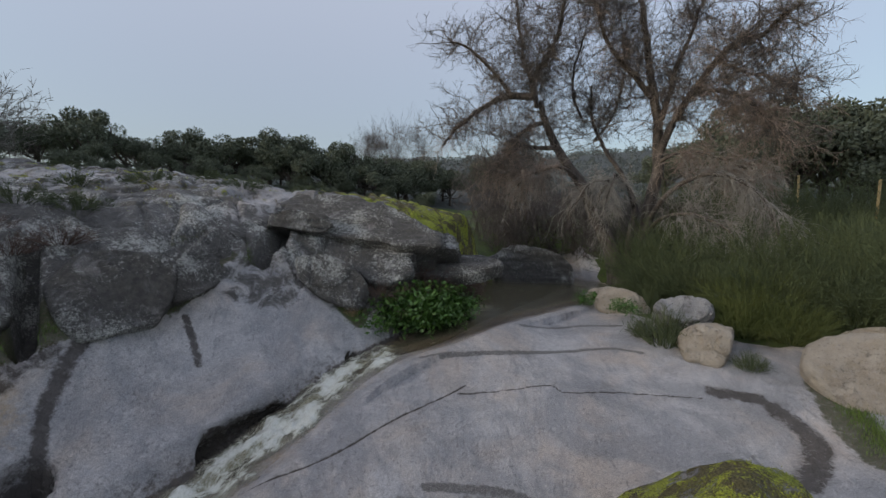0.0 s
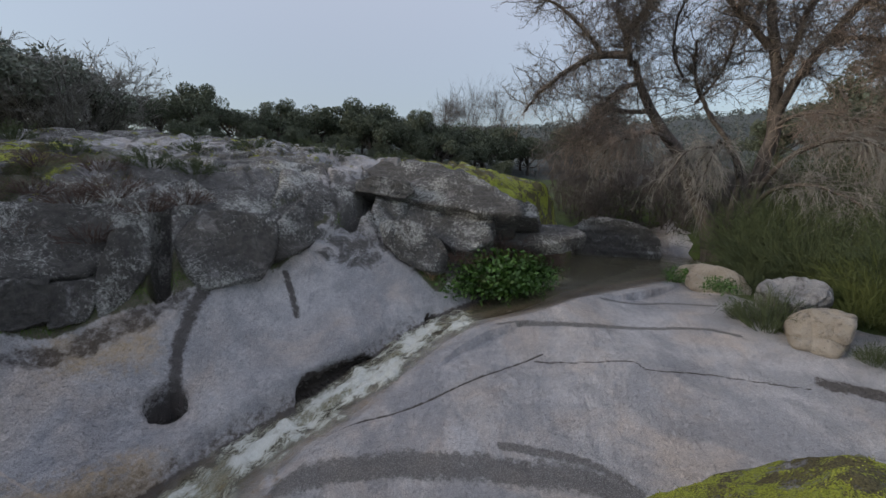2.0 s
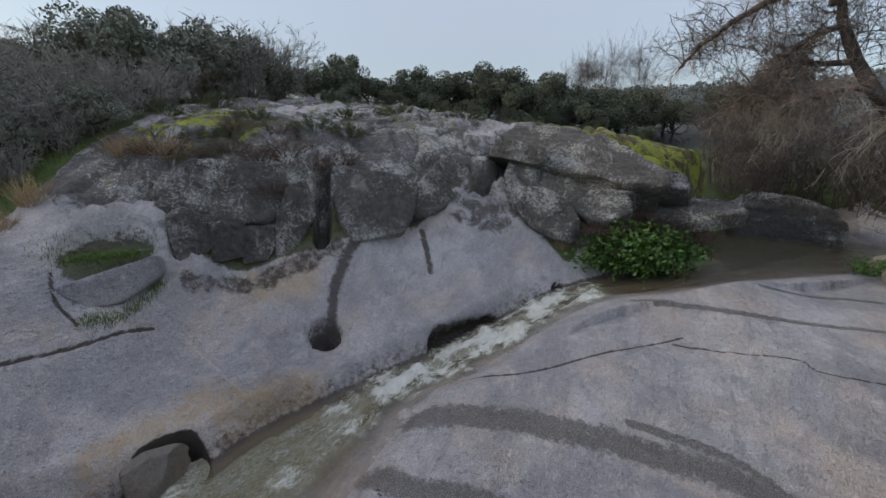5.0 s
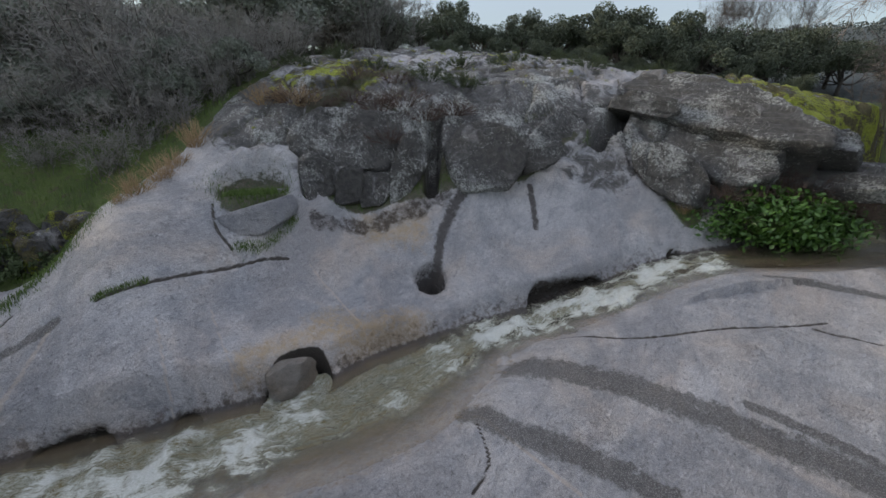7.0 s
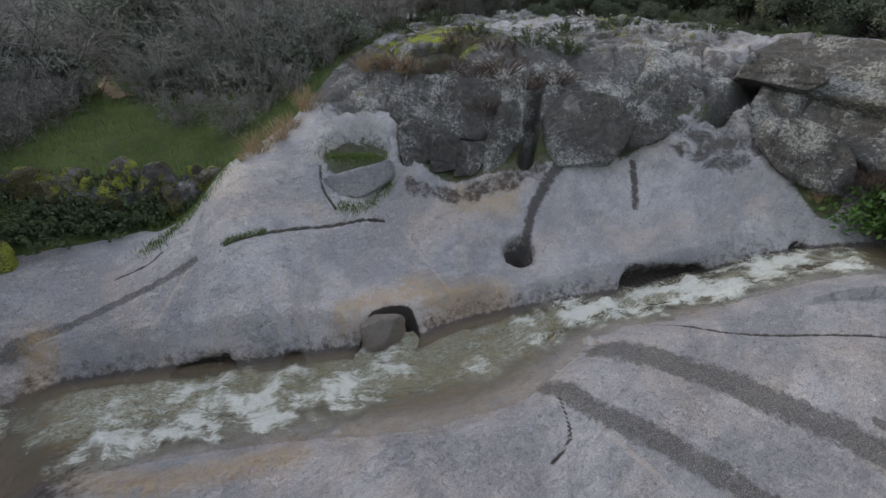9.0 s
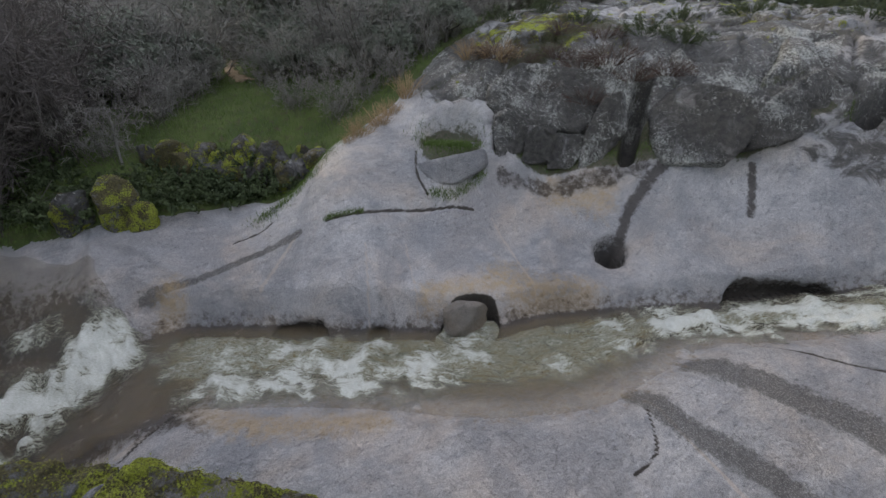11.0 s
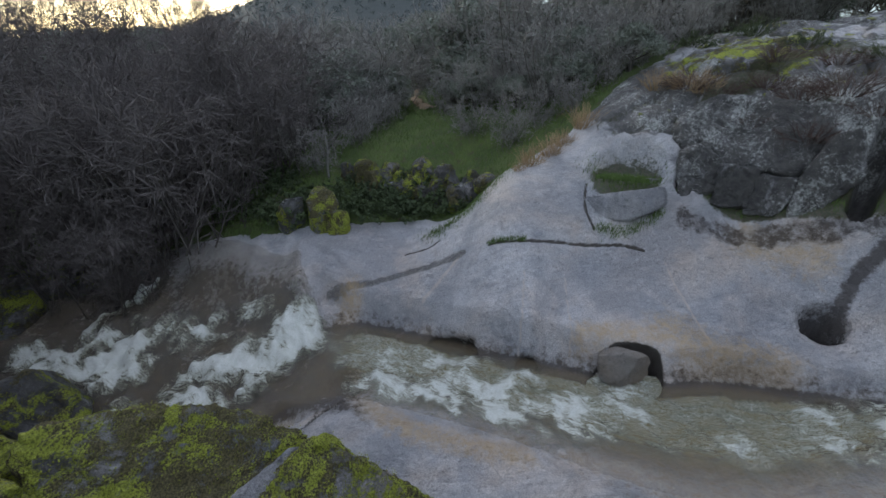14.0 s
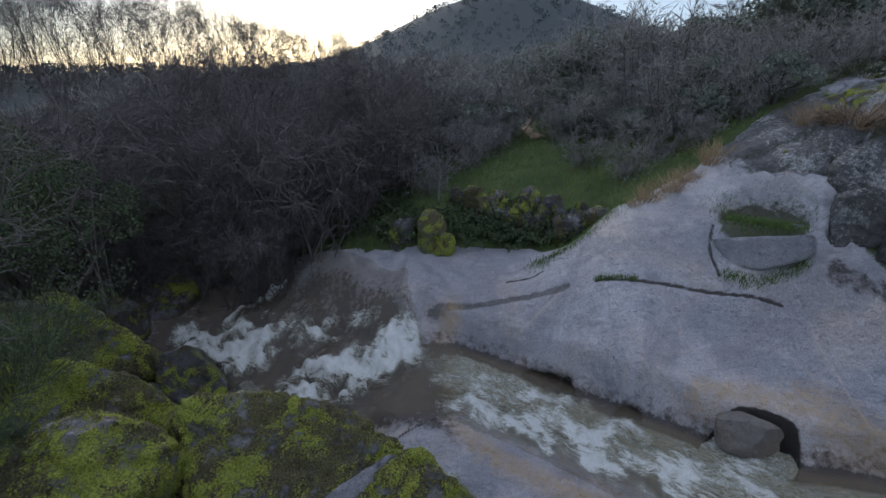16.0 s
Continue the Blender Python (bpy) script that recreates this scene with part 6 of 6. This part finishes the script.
# leafless branches that reach in beside the path
REACH = bare("bare_bush", "leafless lichened bush beside the path", "bush", "", 121, 10, 3.2, 2.6, 420, TWIG_WILLOW, .08, .016, .006, .2, 3)
spread_copies(REACH, [(-5.6, -9.4, .9, 1.0), (-4.4, -9.0, .9, 1.4), (-7.2, -10.4, 1.1, .2)], 19)
LEAFY = shrub("small_bush", "grey-green bush over the mossy rocks", "bush", "", 122, 1.0, 1.6, 180, BROOM, .3, .006, 1500, .045)
spread_copies(LEAFY, [(-4.2, -7.0, .8, 1.3), (-3.3, -6.4, .7, 1.3), (-5.2, -8.0, .9, 1.0)], 20)

# dark ivy and brambles on the bank below the meadow
IVIES = shrub("ivy_bush", "low dark green ivy and brambles on the bank", "bush", "greenery below the meadow", 123, .45, 1.1, 50, IVY, .2, .006, 2400, .08)
spread_copies(IVIES, [(-12.0, -3.4), (-11.6, -2.6), (-11.9, -1.6), (-11.3, -1.4), (-11.6, -.6), (-11.6, -.2), (-11.4, .5), (-12.3, -2.5), (-11.6, -1.9), (-12.4, -.9), (-11.9, .2), (-12.6, -4.4), (-11.7, -4.6), (-13.4, -4.6), (-12.4, -5.4), (-11.5, -3.8)], 21, (.8, 1.25))


# ---- grass, far woods and small things ----
def stuff(name, me, label, category):
    return tagged(new(name, me), label, category, kind="stuff")


def scatter(r, n, lo, hi):
    return r.uniform(lo[0], hi[0], n), r.uniform(lo[1], hi[1], n)


r_ = np.random.RandomState(200)
_px, _py = scatter(r_, 60000, (-27, -6), (-10, 5))
_keep = (inside(_px, _py, ROCK_EDGE) < -.05) & (r_.uniform(0, 1, len(_px)) < np.clip(1.6 - (-_px - 10) / 14, .25, 1))
_keep &= ~((np.abs(_py + .1) < .3) & (_px < -18.5))
_px, _py = _px[_keep], _py[_keep]
_ft = np.stack([_px, _py, ground(_px, _py)], -1)
stuff("meadow_grass", Heap().add(*blades(r_, _ft, r_.uniform(.04, .13, len(_px)), .012)).mesh("meadow_grass", GRASS, False), "short green winter grass of the meadow", "grass")
# tufts in the joints and hollows of the rock
_lines = [([(-9.1, 4.9), (-8.5, 5.1), (-7.85, 6.0), (-7.25, 6.7), (-6.75, 7.35), (-5.7, 8.6)], .08, 1500), ([(-9.6, 3.2), (-9.35, 3.6), (-9.1, 4.0)], .33, 3400), ([(8.1, 8.3), (7.7, 7.3), (7.4, 6.3)], .25, 2600),
          ([(-2.7, 10.6), (-2.2, 10.5)], .16, 900), ([(-8.72, .5), (-8.58, 1.2)], .04, 300), ([(-8.6, 2.75), (-8.4, 3.3), (-8.5, 4.0)], .08, 700), ([(-9.9, -.6), (-10.1, .6), (-10.6, 1.8)], .25, 1800), ([(-4.5, 10.6), (-5.0, 9.9)], .1, 800)]
_h = Heap()
for pts, w, n in _lines:
    line = along(pts, 20)[:, :2]
    q = line[r_.randint(0, len(line), n)] + w * r_.normal(size=(n, 2)) * .6
    _h.add(*blades(r_, np.stack([q[:, 0], q[:, 1], ground(q[:, 0], q[:, 1])], -1), r_.uniform(.03, .10, n), .010, .7))
stuff("joint_grass", _h.mesh("joint_grass", GRASS, False), "green grass and herbs growing in the rock's joints", "grass")
# rank grass on the right bank and round the thicket
_px, _py = scatter(r_, 16000, (4.5, 6), (16, 22))
_keep = inside(_px, _py, ROCK_EDGE) < -.1
_px, _py = _px[_keep], _py[_keep]
stuff("bank_grass", Heap().add(*blades(r_, np.stack([_px, _py, ground(_px, _py)], -1), r_.uniform(.08, .25, len(_px)), .014, .5)).mesh("bank_grass", BROOM, False), "rank dark grass on the bank", "grass")


def woods(n, seed):
    """Crowns of the far woods on the hills."""
    r = np.random.RandomState(seed)
    az, d = np.radians(r.uniform(15, 240, n)), 44 * (11 ** r.uniform(0, 1, n) ** .7)
    x, y = np.cos(az) * d, np.sin(az) * d
    z = base(x, y)
    per = 26
    s = d * r.uniform(.005, .010, n) * np.where(d < 90, 1.5, 1.0)
    c = np.stack([x, y, z + s * .5], -1)
    pts = np.repeat(c, per, 0) + unit(r.normal(size=(n * per, 3))) * np.repeat(s, per)[:, None] * np.array([1, 1, .8]) * r.uniform(.5, 1, (n * per, 1))
    size = np.repeat(s, per) * .42
    return Heap().add(*cards(r, pts, size, size * .7)).mesh("far_woods", WOODS_LEAF, False)


stuff("far_woods", woods(9000, 201), "dark evergreen woods covering the far hills", "woods")


def fence_post(at, tall):
    ob = new("fence_post", None)
    ob.matrix_world = at
    tagged(ob, "weathered yellowish wooden fence post", "post", "fence posts")
    p = np.array([[[0, 0, -.3], [.01, 0, tall * .5], [0, .01, tall], [0, .01, tall + .02]]])
    part("pole", Heap().add(*tubes(p, np.array([[.055, .05, .048, .01]]), 8)).mesh("pole", bark("post_wood", (.30, .22, .10), (.45, .35, .18), 14)), ob)
    return ob


fence_post(pose(17.4, 16.7, height_at(17.4, 16.7), 0, 2, 0), 3.2)
fence_post(pose(18.0, 21.0, height_at(18.0, 21.0), 0, -2, 0), 3.4)
for n in range(6):
    rock("stone", "stone of a low heap under the fence post", (16.6 + .5 * (n % 3), 15.6 + .35 * (n // 3), height_at(16.8, 15.8) + .9 * 0 + .25 * (n // 3)), (.7, .5, .4), GRANITE_CLEAN, 90 + n, 50 * n, group="stone heap", n=8)
# a dead sapling in the meadow
_s = empty("dead_sapling", pose(-12.9, -3.2, height_at(-12.9, -3.2)), "dead grey sapling standing in the grass", "tree")
part("stem", Heap().add(*tubes(np.array([[[0, 0, -.1], [.02, 0, .4], [-.02, .02, .9], [.05, .0, 1.2]]]), np.array([[.03, .025, .02, .008]]), 6)).mesh("stem", TWIG_GREY), _s)


def dirt_path():
    r = np.random.RandomState(210)
    line = along([(-18.4, .2), (-19.2, .0), (-20.5, -.2), (-23, -.1), (-26, .3)], 14)
    n = len(line)
    w = .20 + .12 * r.uniform(-1, 1, (n, 2))
    u = np.linspace(-1, 1, 7)
    x = np.repeat(line[:, 0, None], 7, 1) + .05 * r.normal(size=(n, 7))
    y = line[:, 1, None] + np.where(u < 0, w[:, :1], w[:, 1:]) * u
    z = ground(x, y) + .06 - .05 * u ** 2
    q = (np.arange(n - 1)[:, None] * 7 + np.arange(6)).ravel()
    me = mesh_from("path", np.stack([x, y, z], -1).reshape(-1, 3), np.stack([q, q + 7, q + 8, q + 1], -1), turf("bare_earth", (.34, .25, .16), (.42, .32, .21), (.25, .19, .12)))
    return tagged(new("path", me), "bare trodden earth path through the grass", "path", kind="structure")


dirt_path()
